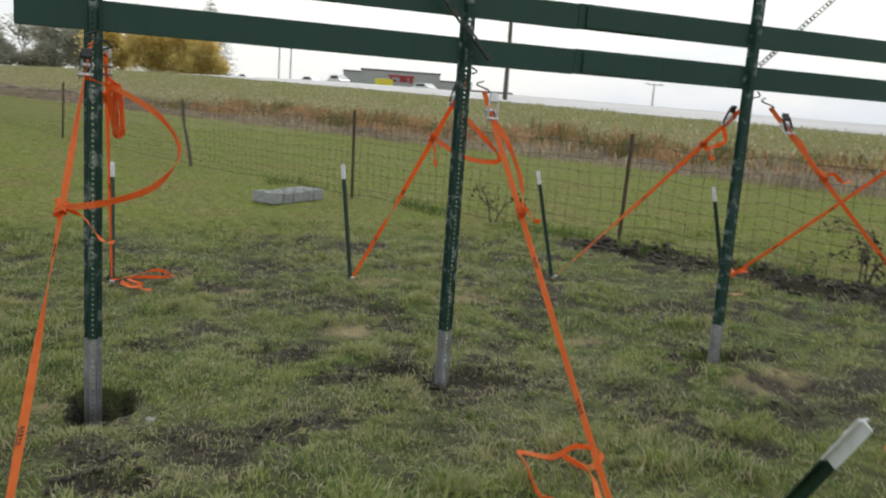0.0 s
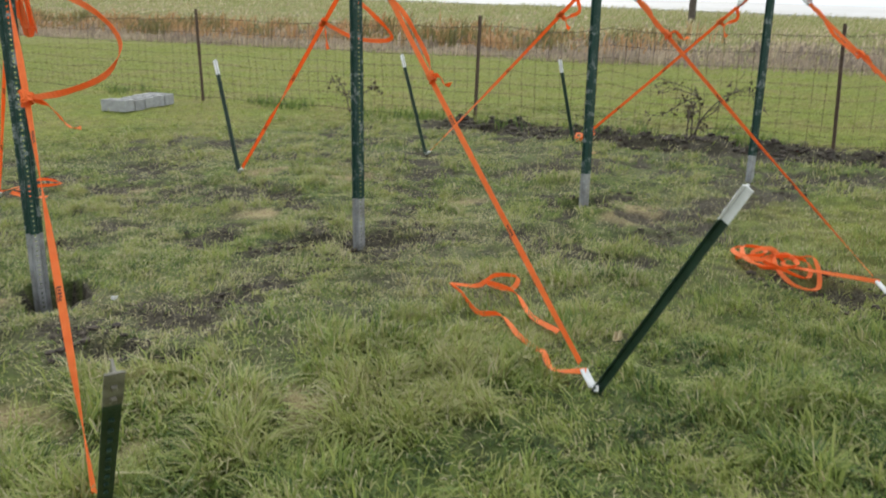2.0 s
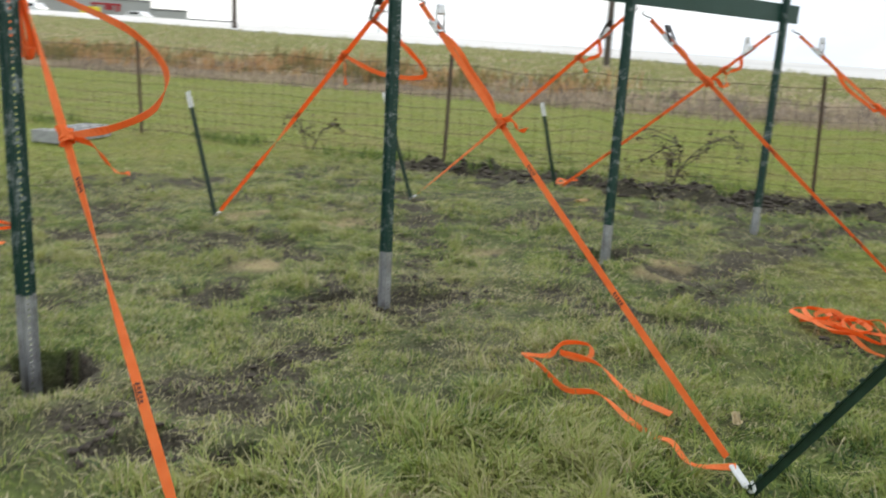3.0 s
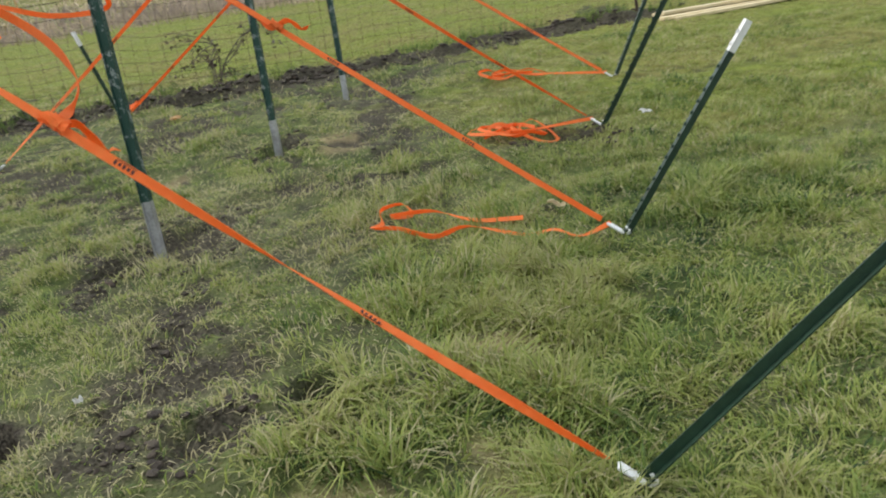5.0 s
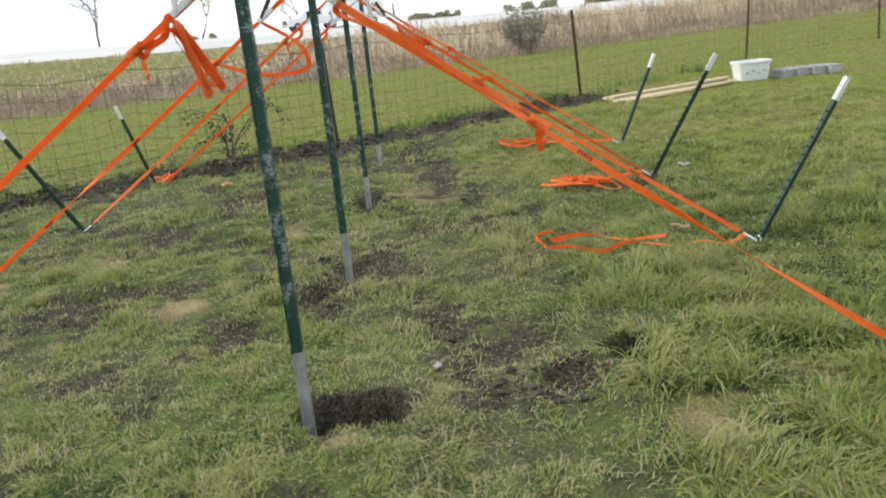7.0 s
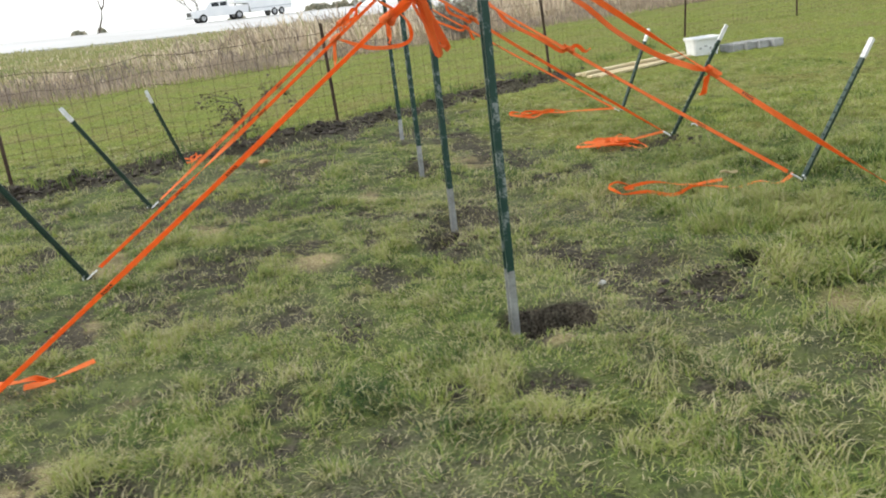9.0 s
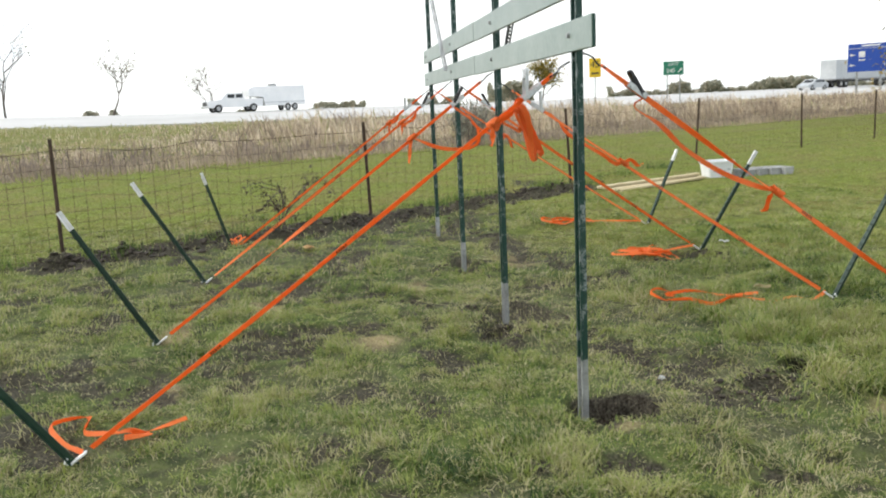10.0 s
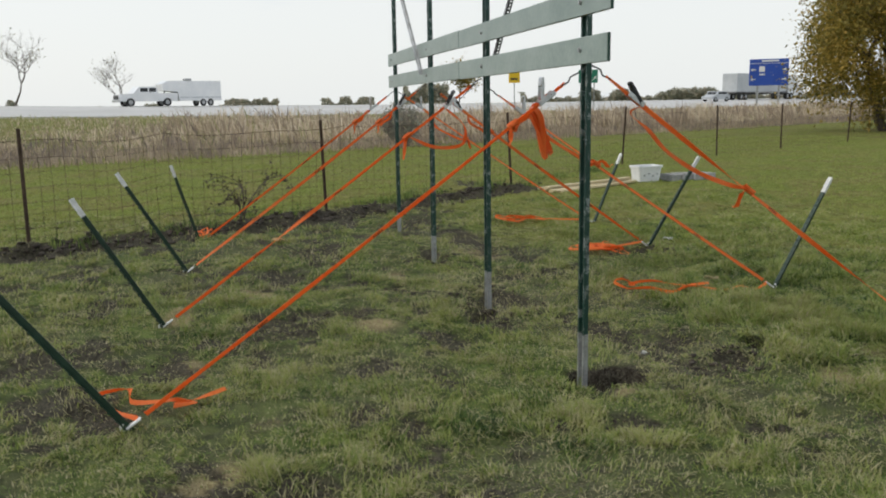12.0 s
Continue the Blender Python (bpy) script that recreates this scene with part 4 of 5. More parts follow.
blades("grass_tuft", 60000, (-3.4, 4.8, -4.2, 4.0), lambda x, y, r: 0.06 + 0.035 * lush_at(x, y), 0.0056, 2, lambda x, y, r: np.maximum(0.44 + 0.5 * (vnoise(x, y, 0.2, 83) - 0.5) + r.normal(0, 0.14, len(x)), 0.3), "fresh green grass tufts standing in the trodden lawn", lean=1.35,
       keep=lambda x, y, r: (r.random(len(x)) > soil_at(x, y) + straw_at(x, y)) & (pit_at(x, y) > 1.3) & (r.random(len(x)) < sstep(0.58, 0.7, vnoise(x, y, 0.36, 84) * 0.6 + vnoise(x, y, 0.13, 85) * 0.4 + 0.08 * lush_at(x, y))), seed=27)
in_yard = lambda x, y: uv_of(x, y)[0] < 21.5
blades("lawn_grass", 430000, (-8, 24, -20, 30), lambda x, y, r: 0.042 + 0 * x, 0.013, 1, lambda x, y, r: lawn_tone(x, y, r) * 0.38 + 0.24, "even mown green lawn grass round the yard", lean=1.0, keep=lambda x, y, r: lawn_keep(x, y, r) & outside(MID)(x, y) & in_yard(x, y), seed=23)

blades("fence_weeds", 90000, (2.0, 12.0, -6.0, 10.0), lambda x, y, r: 0.13 + 0 * x, 0.009, 2, lambda x, y, r: 0.55 + 0.3 * vnoise(x, y, 0.5, 52) + r.normal(0, 0.12, len(x)), "taller green weeds along the foot of the fence", lean=0.8,
       keep=lambda x, y, r: (to_line(x, y, FENCE) < 0.34) & (r.random(len(x)) < sstep(0.35, 0.65, vnoise(x, y, 0.5, 51))), seed=25, kind_name="weeds")

# ---- reeds on the bank ----
def strip_blades(name, n, u0, u1, v0, v1, tall, wide, tone_fn, label, seed, dens=None, mtl=None):
    rng = np.random.default_rng(seed)
    u, v = rng.uniform(u0, u1, n), rng.uniform(v0, v1, n)
    if dens is not None:
        k = rng.random(n) < dens(u, v)
        u, v = u[k], v[k]
    n = len(u)
    x, y = xy_of(u, v)
    z = height(x, y) - 0.02
    h = tall(u, v) * rng.uniform(0.45, 1.25, n) * (0.55 + 0.9 * vnoise(x, y, 1.2, 24))
    az = rng.normal(0.6, 1.2, n)
    ln = rng.uniform(0.05, 1.15, n) ** 1.2
    w = wide * rng.uniform(0.6, 1.4, n) / 2
    fa = rng.uniform(0, np.pi, n)
    o = np.stack([np.cos(fa) * w, np.sin(fa) * w, 0 * w], -1)
    c0 = np.stack([x, y, z], -1)
    c1 = np.stack([x + np.cos(az) * ln * h * 0.35, y + np.sin(az) * ln * h * 0.35, z + h * 0.65], -1)
    c2 = np.stack([x + np.cos(az) * ln * h, y + np.sin(az) * ln * h, z + h * (1 - 0.25 * ln)], -1)
    tri = np.stack([c0 - o, c0 + o, c1 + o * 1.3, c0 - o, c1 + o * 1.3, c1 - o * 1.3, c1 - o * 1.3, c1 + o * 1.3, c2], 1).reshape(-1, 3)
    tone = np.clip(tone_fn(u, v, rng), 0, 1)
    return tagged(soup(name, tri, 3, mtl or M_REED, np.repeat(tone, 3)), label, "reeds", kind="stuff")


def clump(u, v, seed):
    return sstep(0.3, 0.75, vnoise(u, v, 1.6, seed) * 0.5 + vnoise(u, v, 0.6, seed + 1) * 0.5)


strip_blades("dry_grass", 40000, 20.0, 26.0, -60, 90, lambda u, v: 0.16 + 0.26 * clump(u, v, 41), 0.022, lambda u, v, r: 0.14 + 0.24 * clump(u, v, 43) + r.normal(0, 0.1, len(u)), "low grey-brown dead grass at the foot of the bank", 31)
strip_blades("dry_reeds", 100000, 25.4, 37.0, -80, 130, lambda u, v: (0.45 + 0.45 * clump(u, v, 45)) * (1 + 0.2 * sstep(-6, -16, v)) * (1 - 0.4 * sstep(-10, -3, v)) * (1 - 0.6 * sstep(27, 32, u) * sstep(-12, -4, v)), 0.028,
             lambda u, v, r: 0.24 + 0.26 * sstep(0, -14, v) + 0.5 * (clump(u, v, 47) - 0.5) + r.normal(0, 0.14, len(u)), "tall dry tan reeds along the road bank", 32,
             lambda u, v: (0.25 + 0.75 * clump(u, v, 45)) * (1 - sstep(29, 34, u) * sstep(-12, -4, v) * 0.92))
strip_blades("russet_weeds", 16000, 24.5, 32.0, 4, 60, lambda u, v: 0.3 + 0.55 * clump(u, v, 57), 0.045, lambda u, v, r: 0.15 + 0.7 * clump(u, v, 59) + r.normal(0, 0.15, len(u)), "russet and olive dying weeds on the bank", 34,
             lambda u, v: clump(u, v, 57) * sstep(4, 12, v) * (1 - sstep(45, 60, v)), M_WEED)
strip_blades("bank_grass", 70000, 32.0, 50.0, -100, 170, lambda u, v: 0.14 + 0.14 * clump(u, v, 49), 0.035, lambda u, v, r: np.where(r.random(len(u)) < 0.3 + 0.45 * sstep(37, 45, u) + 0.4 * sstep(-12, -4, v) + 0.7 * (clump(u, v, 53) - 0.5), r.uniform(0.9, 1.0, len(u)), r.uniform(0.2, 0.75, len(u))), "rough yellow-green grass on the road bank", 33)


# ---- small things in the yard ----
def block_mesh():
    """A hollow concrete block with two open cores."""
    bm = bmesh.new()
    for y in (-0.0795, 0.0795):
        add_box(bm, (0.39, 0.031, 0.19), (0, y, 0.095), None, 0.003)
    for x in (-0.18, 0.0, 0.18):
        add_box(bm, (0.03, 0.13, 0.186), (x, 0, 0.095), None, 0.002)
    return finish(bm, "concrete_block", M_CONC)


BLOCK = block_mesh()


def blocks(a, b, count, turn, label, group, tall=1.0):
    rng = random.Random(count)
    for k in range(count):
        p = Vector(a).lerp(Vector(b), k / (count - 1))
        ob = new("concrete_block", BLOCK)
        ob.matrix_basis = pose(p.x, p.y, float(height(p.x, p.y)) - 0.004, 0, 0, turn + rng.uniform(-3, 3)) @ Matrix.Diagonal((1, 1, tall * rng.uniform(0.97, 1.0), 1))
        tagged(ob, label, "concrete block", group)


blocks((1.74, 7.2, 0), (2.4, 7.78, 0), 5, 128, "grey hollow concrete block standing in a row on grass", "row of blocks by the fence", 0.8)
blocks((9.78, -5.93, 0), (9.66, -6.55, 0), 4, 10, "grey hollow concrete block lying beside the white tub", "blocks beside the tub", 0.68)


def white_tub(x, y, turn):
    th = empty("plastic_tub", pose(x, y, float(height(x, y)), 0, 0, turn) @ Matrix.Diagonal((0.88, 0.88, 0.88, 1)), label="white rectangular plastic tub with dark smudged print", category="tub")
    bm = bmesh.new()

    def ring(hx, hy, r, z):
        out = []
        for cx, cy, a0 in ((hx - r, hy - r, 0), (r - hx, hy - r, 90), (r - hx, r - hy, 180), (hx - r, r - hy, 270)):
            for k in range(5):
                a = radians(a0 + k * 22.5)
                out.append(bm.verts.new((cx + r * math.cos(a), cy + r * math.sin(a), z)))
        return out
    rings = [ring(0.245, 0.16, 0.05, 0.0), ring(0.28, 0.19, 0.055, 0.29), ring(0.3, 0.21, 0.06, 0.295), ring(0.3, 0.21, 0.06, 0.335), ring(0.285, 0.195, 0.055, 0.335), ring(0.275, 0.185, 0.05, 0.29), ring(0.24, 0.155, 0.045, 0.01)]
    for p, q in zip(rings, rings[1:]):
        for k in range(20):
            bm.faces.new((p[k], p[(k + 1) % 20], q[(k + 1) % 20], q[k]))
    bm.faces.new(rings[0])
    bm.faces.new(rings[-1])
    part("tub_body", bm, M_TUB, th)
    for k, (px, pz, w, h) in enumerate(((-0.15, 0.14, 0.05, 0.04), (-0.04, 0.17, 0.07, 0.03), (0.06, 0.13, 0.04, 0.05), (0.16, 0.16, 0.06, 0.03))):
        yy = -(0.162 + pz * 0.1)
        part("print_patch", box((w, 0.004, h), (px, yy, pz), pose(0, 0, 0, -6, 0, 0)), M_GALV, th, "dark smudged print")


white_tub(9.85, -5.46, -83)


def lumber():
    rng = random.Random(4)
    a, b = Vector((8.6, -3.1, 0)), Vector((9.75, -5.1, 0))
    way, side, up = basis(b - a)
    for k in range(5):
        length = rng.uniform(2.1, 2.5)
        off, lift = (-0.2 + 0.11 * k, 0.02) if k < 4 else (-0.05, 0.06)
        ang = math.degrees(math.atan2(way.y, way.x)) + rng.uniform(-5, 5)
        c = a.lerp(b, 0.5) + side * off
        ob = part("lumber_board", box((length, 0.09, 0.036), (0, 0, 0), None, 0.003), M_LUMBER)
        ob.matrix_basis = pose(c.x, c.y, float(height(c.x, c.y)) + lift + 0.016, 0, rng.uniform(-0.6, 0.6), ang)
        tagged(ob, "pale new wooden board lying on the lawn", "lumber", "loose boards beside the tub")


lumber()


def clods():
    rng = np.random.default_rng(5)
    spots = []
    for (ax, ay), (bx, by) in zip(TRENCH, TRENCH[1:]):
        for _ in range(400):
            f = rng.random()
            spots.append((ax + (bx - ax) * f + rng.normal(0, 0.25), ay + (by - ay) * f + rng.normal(0, 0.25), rng.uniform(0.2, 1.0) ** 2 * 0.035 + 0.004))
    for px, py, rx, ry, k, deep in SOIL:
        if 0.015 < deep < 0.1:
            for _ in range(90):
                a, r = rng.uniform(0, 6.28), rng.uniform(0.9, 1.6)
                spots.append((px + rx * r * math.cos(a), py + ry * r * math.sin(a), rng.uniform(0.2, 1.0) ** 3 * 0.022 + 0.003))
        elif deep == 0.01:
            for _ in range(30):
                a, r = rng.uniform(0, 6.28), rng.random() ** 0.5
                spots.append((px + rx * r * math.cos(a), py + ry * r * math.sin(a), rng.uniform(0.2, 1.0) ** 3 * 0.014 + 0.003))
    bm = bmesh.new()
    vs, fs = [], []
    ico = bmesh.new()
    bmesh.ops.create_icosphere(ico, subdivisions=1, radius=1.0)
    base = np.array([v.co[:] for v in ico.verts])
    tris = np.array([[v.index for v in f.verts] for f in ico.faces])
    ico.free()
    bm.free()
    for x, y, r in spots:
        j = 1 + rng.normal(0, 0.16, (len(base), 1))
        p = base * j * r * np.array([rng.uniform(0.8, 1.4), rng.uniform(0.8, 1.4), rng.uniform(0.5, 0.8)]) + np.array([x, y, float(height(x, y)) + r * 0.2])
        vs.append(p[tris].reshape(-1, 3))
    ob = soup("soil_clods", np.concatenate(vs), 3, M_CLOD)
    tagged(ob, "loose dark soil clods along the trench and holes", "soil", kind="stuff")


clods()


def scrap(name, x, y, size, turn, mtl, label, seed):
    """A crumpled bit of litter or leaf lying on the turf."""
    rng = random.Random(seed)
    bm = bmesh.new()
    n = 5
    grid = [[bm.verts.new((size[0] * (i / n - 0.5) * (1 - 0.3 * abs(j / n - 0.5)), size[1] * (j / n - 0.5), 0.035 + rng.uniform(0, 0.022))) for i in range(n + 1)] for j in range(n + 1)]
    for j in range(n):
        for i in range(n):
            bm.faces.new((grid[j][i], grid[j][i + 1], grid[j + 1][i + 1], grid[j + 1][i]))
    bmesh.ops.solidify(bm, geom=bm.faces[:], thickness=0.003)
    ob = part(name, bm, mtl)
    ob.matrix_basis = pose(x, y, float(height(x, y)), 0, 0, turn)
    return tagged(ob, label, "litter")


M_TAN = mat("tan_leaf", (0.42, 0.24, 0.1), (0.6, 0.4, 0.2), 20, 0.8)
scrap("dry_leaf", 4.97, 1.46, (0.16, 0.1), 20, M_TAN, "tan curled dry leaf lying on the lawn", 1)
scrap("dry_leaf", 2.08, -2.07, (0.14, 0.035), 40, M_LUMBER, "pale dry leaf standing in the grass", 2)
scrap("paper_scrap", 3.81, -2.61, (0.1, 0.07), 30, M_WHITE, "small white scrap lying in the grass", 4)
scrap("paper_scrap", 0.27, -0.51, (0.035, 0.03), 50, M_WHITE, "tiny white scrap lying on soil", 5)


# ---- trees ----
def tree(name, x, y, top, spread, leaf_mat, leaves, leaf_size, label, seed, trunk_r=0.2, z=None, lift=0.25, stems=1, droop=0.0):
    rng = random.Random(seed)
    z0 = float(height(x, y)) if z is None else z
    th = empty(name, pose(x, y, z0), label=label, category="tree")
    bm = bmesh.new()
    tips = []
    tall = top - z0
    grown = 1.0

    def grow(p, way, length, r, depth):
        nonlocal grown
        pts, q = [p], p
        for _ in range(4):
            way = (way + Vector((rng.uniform(-0.22, 0.22), rng.uniform(-0.22, 0.22), rng.uniform(-0.05, 0.18)))).normalized()
            q = q + way * length * grown / 4
            pts.append(q)
        add_tube(bm, pts, [r * (1 - 0.14 * k) for k in range(5)], 6 if depth > 2 else 4, depth > 3)
        if depth <= 2:
            tips.extend(pts[1:])
        if depth == 0:
            return
        for k in range(rng.choice((3, 4)) if depth > 1 else 3):
            a = rng.uniform(0, 6.28)
            out = Vector((math.cos(a), math.sin(a), 0)) * spread
            grow(pts[rng.choice((2, 3, 4, 4))], (way * 0.75 + out * rng.uniform(0.45, 1.0) + Vector((0, 0, 0.16))).normalized(), length * rng.uniform(0.6, 0.8), r * 0.55, depth - 1)
    for trial in (0, 1):
        rng.seed(seed)
        bm.clear()
        tips.clear()
        for s in range(stems):
            a = 6.28 * s / stems + 0.7
            lean = 0.55 * (stems > 1)
            grow(Vector((0.1 * (stems > 1) * math.cos(a), 0.1 * (stems > 1) * math.sin(a), -0.3)), Vector((lean * math.cos(a), lean * math.sin(a), 1)).normalized(), tall * lift, trunk_r, 4)
        if trial == 0:
            grown = tall / max(v.co.z for v in bm.verts)
    part("trunk", bm, M_BARK, th, smooth=True)
    if leaves:
        g = np.random.default_rng(seed)
        t = np.array([p[:] for p in tips])
        c = t[g.integers(0, len(t), leaves)] + g.normal(0, max(leaf_size * 1.6, 0.25), (leaves, 3))
        if droop:
            k = g.random(leaves) < 0.6
            hubs = g.normal(0, 1, (70, 3))
            hubs = hubs / np.linalg.norm(hubs, axis=1, keepdims=True) * g.uniform(0.5, 1.0, (70, 1)) * np.array([droop, droop, tall * 0.4]) + np.array([0, 0, tall * 0.47])
            c[k] = hubs[g.integers(0, 70, k.sum())] + g.normal(0, droop * 0.12, (k.sum(), 3))
        d1, d2 = g.normal(0, 1, (leaves, 3)), g.normal(0, 1, (leaves, 3))
        d1 /= np.linalg.norm(d1, axis=1, keepdims=True)
        d2 /= np.linalg.norm(d2, axis=1, keepdims=True)
        s = leaf_size * g.uniform(0.5, 1.1, (leaves, 1))
        quad = np.stack([c - d1 * s * 0.6, c + d2 * s * 0.35, c + d1 * s * 0.6, c - d2 * s * 0.35], 1)
        tone = np.clip(0.5 + 0.3 * (vnoise(c[:, 0] + 40, c[:, 2] + 40, leaf_size * 7, 3) - 0.5) * 2 + g.normal(0, 0.18, leaves), 0, 1)
        tagged(soup("crown", quad, 4, leaf_mat, tone, th), kind="stuff")
    return th


def at_az(az, d, eye=(0.27, -4.2)):
    return eye[0] + d * math.cos(radians(az)), eye[1] + d * math.sin(radians(az))


tree("autumn_tree", 25.6, -24.9, 8.2, 1.1, M_LEAF_Y, 60000, 0.165, "broad tree with thinning yellow-green autumn leaves", 12, 0.24, lift=0.2, stems=3, droop=4.0)
E12 = (-3.9, 1.4)
for az, d, top, seed in ((19.5, 100, 12.2, 21), (13.6, 110, 10.7, 22), (7.2, 118, 8.8, 23)):
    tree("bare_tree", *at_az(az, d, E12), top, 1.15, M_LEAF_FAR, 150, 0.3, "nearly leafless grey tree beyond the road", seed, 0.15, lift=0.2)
for az, d, top, seed in ((92.6, 235, 17.5, 31), (90.2, 226, 19.0, 32), (88.3, 222, 17.0, 33), (87.3, 218, 14.5, 34)):
    tree("golden_tree", *at_az(az, d), top, 0.9, M_LEAF_GOLD, 16000, 0.75, "dense golden autumn tree beyond the road", seed, 0.35, lift=0.2, droop=6.5)
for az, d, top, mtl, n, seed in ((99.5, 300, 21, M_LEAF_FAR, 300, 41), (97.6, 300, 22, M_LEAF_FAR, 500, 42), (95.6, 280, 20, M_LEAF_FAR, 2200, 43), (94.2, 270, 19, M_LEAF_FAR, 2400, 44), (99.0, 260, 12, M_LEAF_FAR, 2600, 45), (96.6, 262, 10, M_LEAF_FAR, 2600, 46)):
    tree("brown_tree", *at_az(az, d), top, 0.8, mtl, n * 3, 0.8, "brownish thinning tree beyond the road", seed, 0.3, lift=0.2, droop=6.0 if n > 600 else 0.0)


tree("tan_tree", *at_az(-14.7, 150, E12), 8.4, 1.0, M_LEAF_Y, 2600, 0.4, "small tan autumn tree beyond the highway", 47, 0.16, lift=0.2)


def spruce(x, y, top, radius, label, seed):
    g = np.random.default_rng(seed)
    z0 = float(height(x, y))
    th = empty("spruce_tree", pose(x, y, z0), label=label, category="tree")
    tall = top - z0
    part("trunk", tube([(0, 0, -0.3), (0, 0, tall * 0.97)], [0.35, 0.05], 8), M_BARK, th)
    n = 14000
    f = 1 - np.sqrt(g.random(n)) * 0.93
    whorl = np.round(f * 16) / 16
    f = f * 0.75 + whorl * 0.25
    a = g.uniform(0, 6.28, n)
    r = radius * (1 - f) ** 0.8 * g.uniform(0.25, 1.0, n) ** 0.6 * (0.75 + 0.5 * vnoise(a * 3, f * 30, 1.0, 5))
    c = np.stack([np.cos(a) * r, np.sin(a) * r, f * tall * 0.95 + tall * 0.04 - r * 0.16], -1)
    out = np.stack([np.cos(a), np.sin(a), -0.15 + 0 * a], -1)
    w = np.stack([-np.sin(a), np.cos(a), 0 * a], -1)
    s = g.uniform(0.4, 0.9, (n, 1))
    quad = np.stack([c - out * s * 0.5, c + w * s * 0.22, c + out * s * 0.7, c - w * s * 0.22], 1)
    tagged(soup("crown", quad, 4, M_LEAF_D, g.random(n), th), kind="stuff")


spruce(*at_az(86.7, 240), 27.0, 10.0, "tall dark green spruce beyond the road", 51)


def shrub(x, y, r, h, seed):
    g = np.random.default_rng(seed)
    th = empty("grey_shrub", pose(x, y, float(height(x, y))), label="dense grey leafless shrub standing in the reeds", category="shrub")
    bm = bmesh.new()
    rng = random.Random(seed)
    for _ in range(60):
        a, l = rng.uniform(0, 6.28), rng.uniform(0.2, 1.0)
        p = Vector((math.cos(a), math.sin(a), 0)) * 0.25
        q = Vector((math.cos(a) * r * l, math.sin(a) * r * l, h * rng.uniform(0.75, 1.0) * (1 - 0.35 * l)))
        add_tube(bm, [p, p.lerp(q, 0.5) + Vector((0, 0, 0.12)), q], [0.018, 0.012, 0.006], 4)
        for _ in range(5):
            b0 = p.lerp(q, rng.uniform(0.4, 0.95))
            add_tube(bm, [b0, b0 + Vector((rng.uniform(-0.35, 0.35), rng.uniform(-0.35, 0.35), rng.uniform(0.05, 0.4)))], [0.008, 0.004], 3)
    part("stem", bm, M_TWIG, th)
    n = 900
    d = g.normal(0, 1, (n, 3))
    d /= np.linalg.norm(d, axis=1, keepdims=True)
    c = d * g.uniform(0.3, 1.0, (n, 1)) ** 0.5 * np.array([r * 0.9, r * 0.9, h * 0.48]) + np.array([0, 0, h * 0.52])
    e = g.normal(0, 0.05, (n, 2, 3))
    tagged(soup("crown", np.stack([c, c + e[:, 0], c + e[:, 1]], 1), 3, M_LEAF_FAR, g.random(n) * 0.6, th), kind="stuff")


shrub(25.0, -3.8, 0.85, 1.6, 61)


def far_woods(name, spans, label, seed):
    g = np.random.default_rng(seed)
    quads, tones = [], []
    for a0, a1, d, h in spans:
        n = int(abs(a1 - a0) * 700)
        az = np.radians(g.uniform(min(a0, a1), max(a0, a1), n))
        hump = 0.3 + 0.6 * sstep(0.3, 0.6, vnoise(np.degrees(az) * 1.6, np.full(n, d), 1.0, seed)) + 0.25 * (vnoise(np.degrees(az) * 7, np.full(n, d), 1.0, seed + 1) - 0.5)
        dd = d + g.uniform(-8, 8, n)
        x, y = E12[0] + dd * np.cos(az), E12[1] + dd * np.sin(az)
        z = 0.8 + h * np.maximum(hump, 0.04) * g.random(n) ** 0.55
        c = np.stack([x, y, z], -1)
        d1, d2 = g.normal(0, 1, (n, 3)), g.normal(0, 1, (n, 3))
        s = 0.4
        quads.append(np.stack([c - d1 * s, c + d2 * s * 0.6, c + d1 * s, c - d2 * s * 0.6], 1))
        tones.append(g.random(n))
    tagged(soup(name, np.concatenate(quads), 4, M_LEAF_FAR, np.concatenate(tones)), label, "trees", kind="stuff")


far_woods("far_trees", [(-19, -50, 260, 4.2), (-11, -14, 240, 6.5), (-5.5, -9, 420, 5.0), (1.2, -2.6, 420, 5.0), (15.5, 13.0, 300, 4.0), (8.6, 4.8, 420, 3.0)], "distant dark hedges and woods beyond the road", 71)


# ---- roadside: signs, poles, store ----
def plate(name, w, h, mtl, parent, at, rot, label=""):
    ob = part(name, box((w, 0.03, h), (0, 0, 0), None, 0.01), mtl, parent, label)
    ob.matrix_basis = Matrix.Translation(at) @ rot
    return ob


def lettering(body, size, parent, at, rot, mtl):
    cu = bpy.data.curves.new("lettering", "FONT")
    cu.body, cu.size, cu.extrude, cu.align_x, cu.align_y = body, size, 0.004, "CENTER", "CENTER"
    tmp = bpy.data.objects.new("lettering", cu)
    me = bpy.data.meshes.new_from_object(tmp)
    bpy.data.objects.remove(tmp)
    me.materials.clear()
    me.materials.append(mtl)
    ob = new("lettering", me)
    ob.parent = parent
    ob.matrix_basis = Matrix.Translation(at) @ rot @ pose(0, 0, 0, 90, 0, 0)
    return ob


def sign_turn(az):
    return pose(0, 0, 0, 0, 0, az - 90)


def sign_base(name, az, d, label):
    x, y = at_az(az, d, E12)
    return empty(name, pose(x, y, float(height(x, y)), 0, 0, az - 90), label=label, category="road sign")


UNIT = Matrix.Identity(4)
# blue services sign
blue = sign_base("services_sign", -34.7, 85, "blue highway services sign with arrows on two posts")
gz = blue.matrix_basis.translation.z
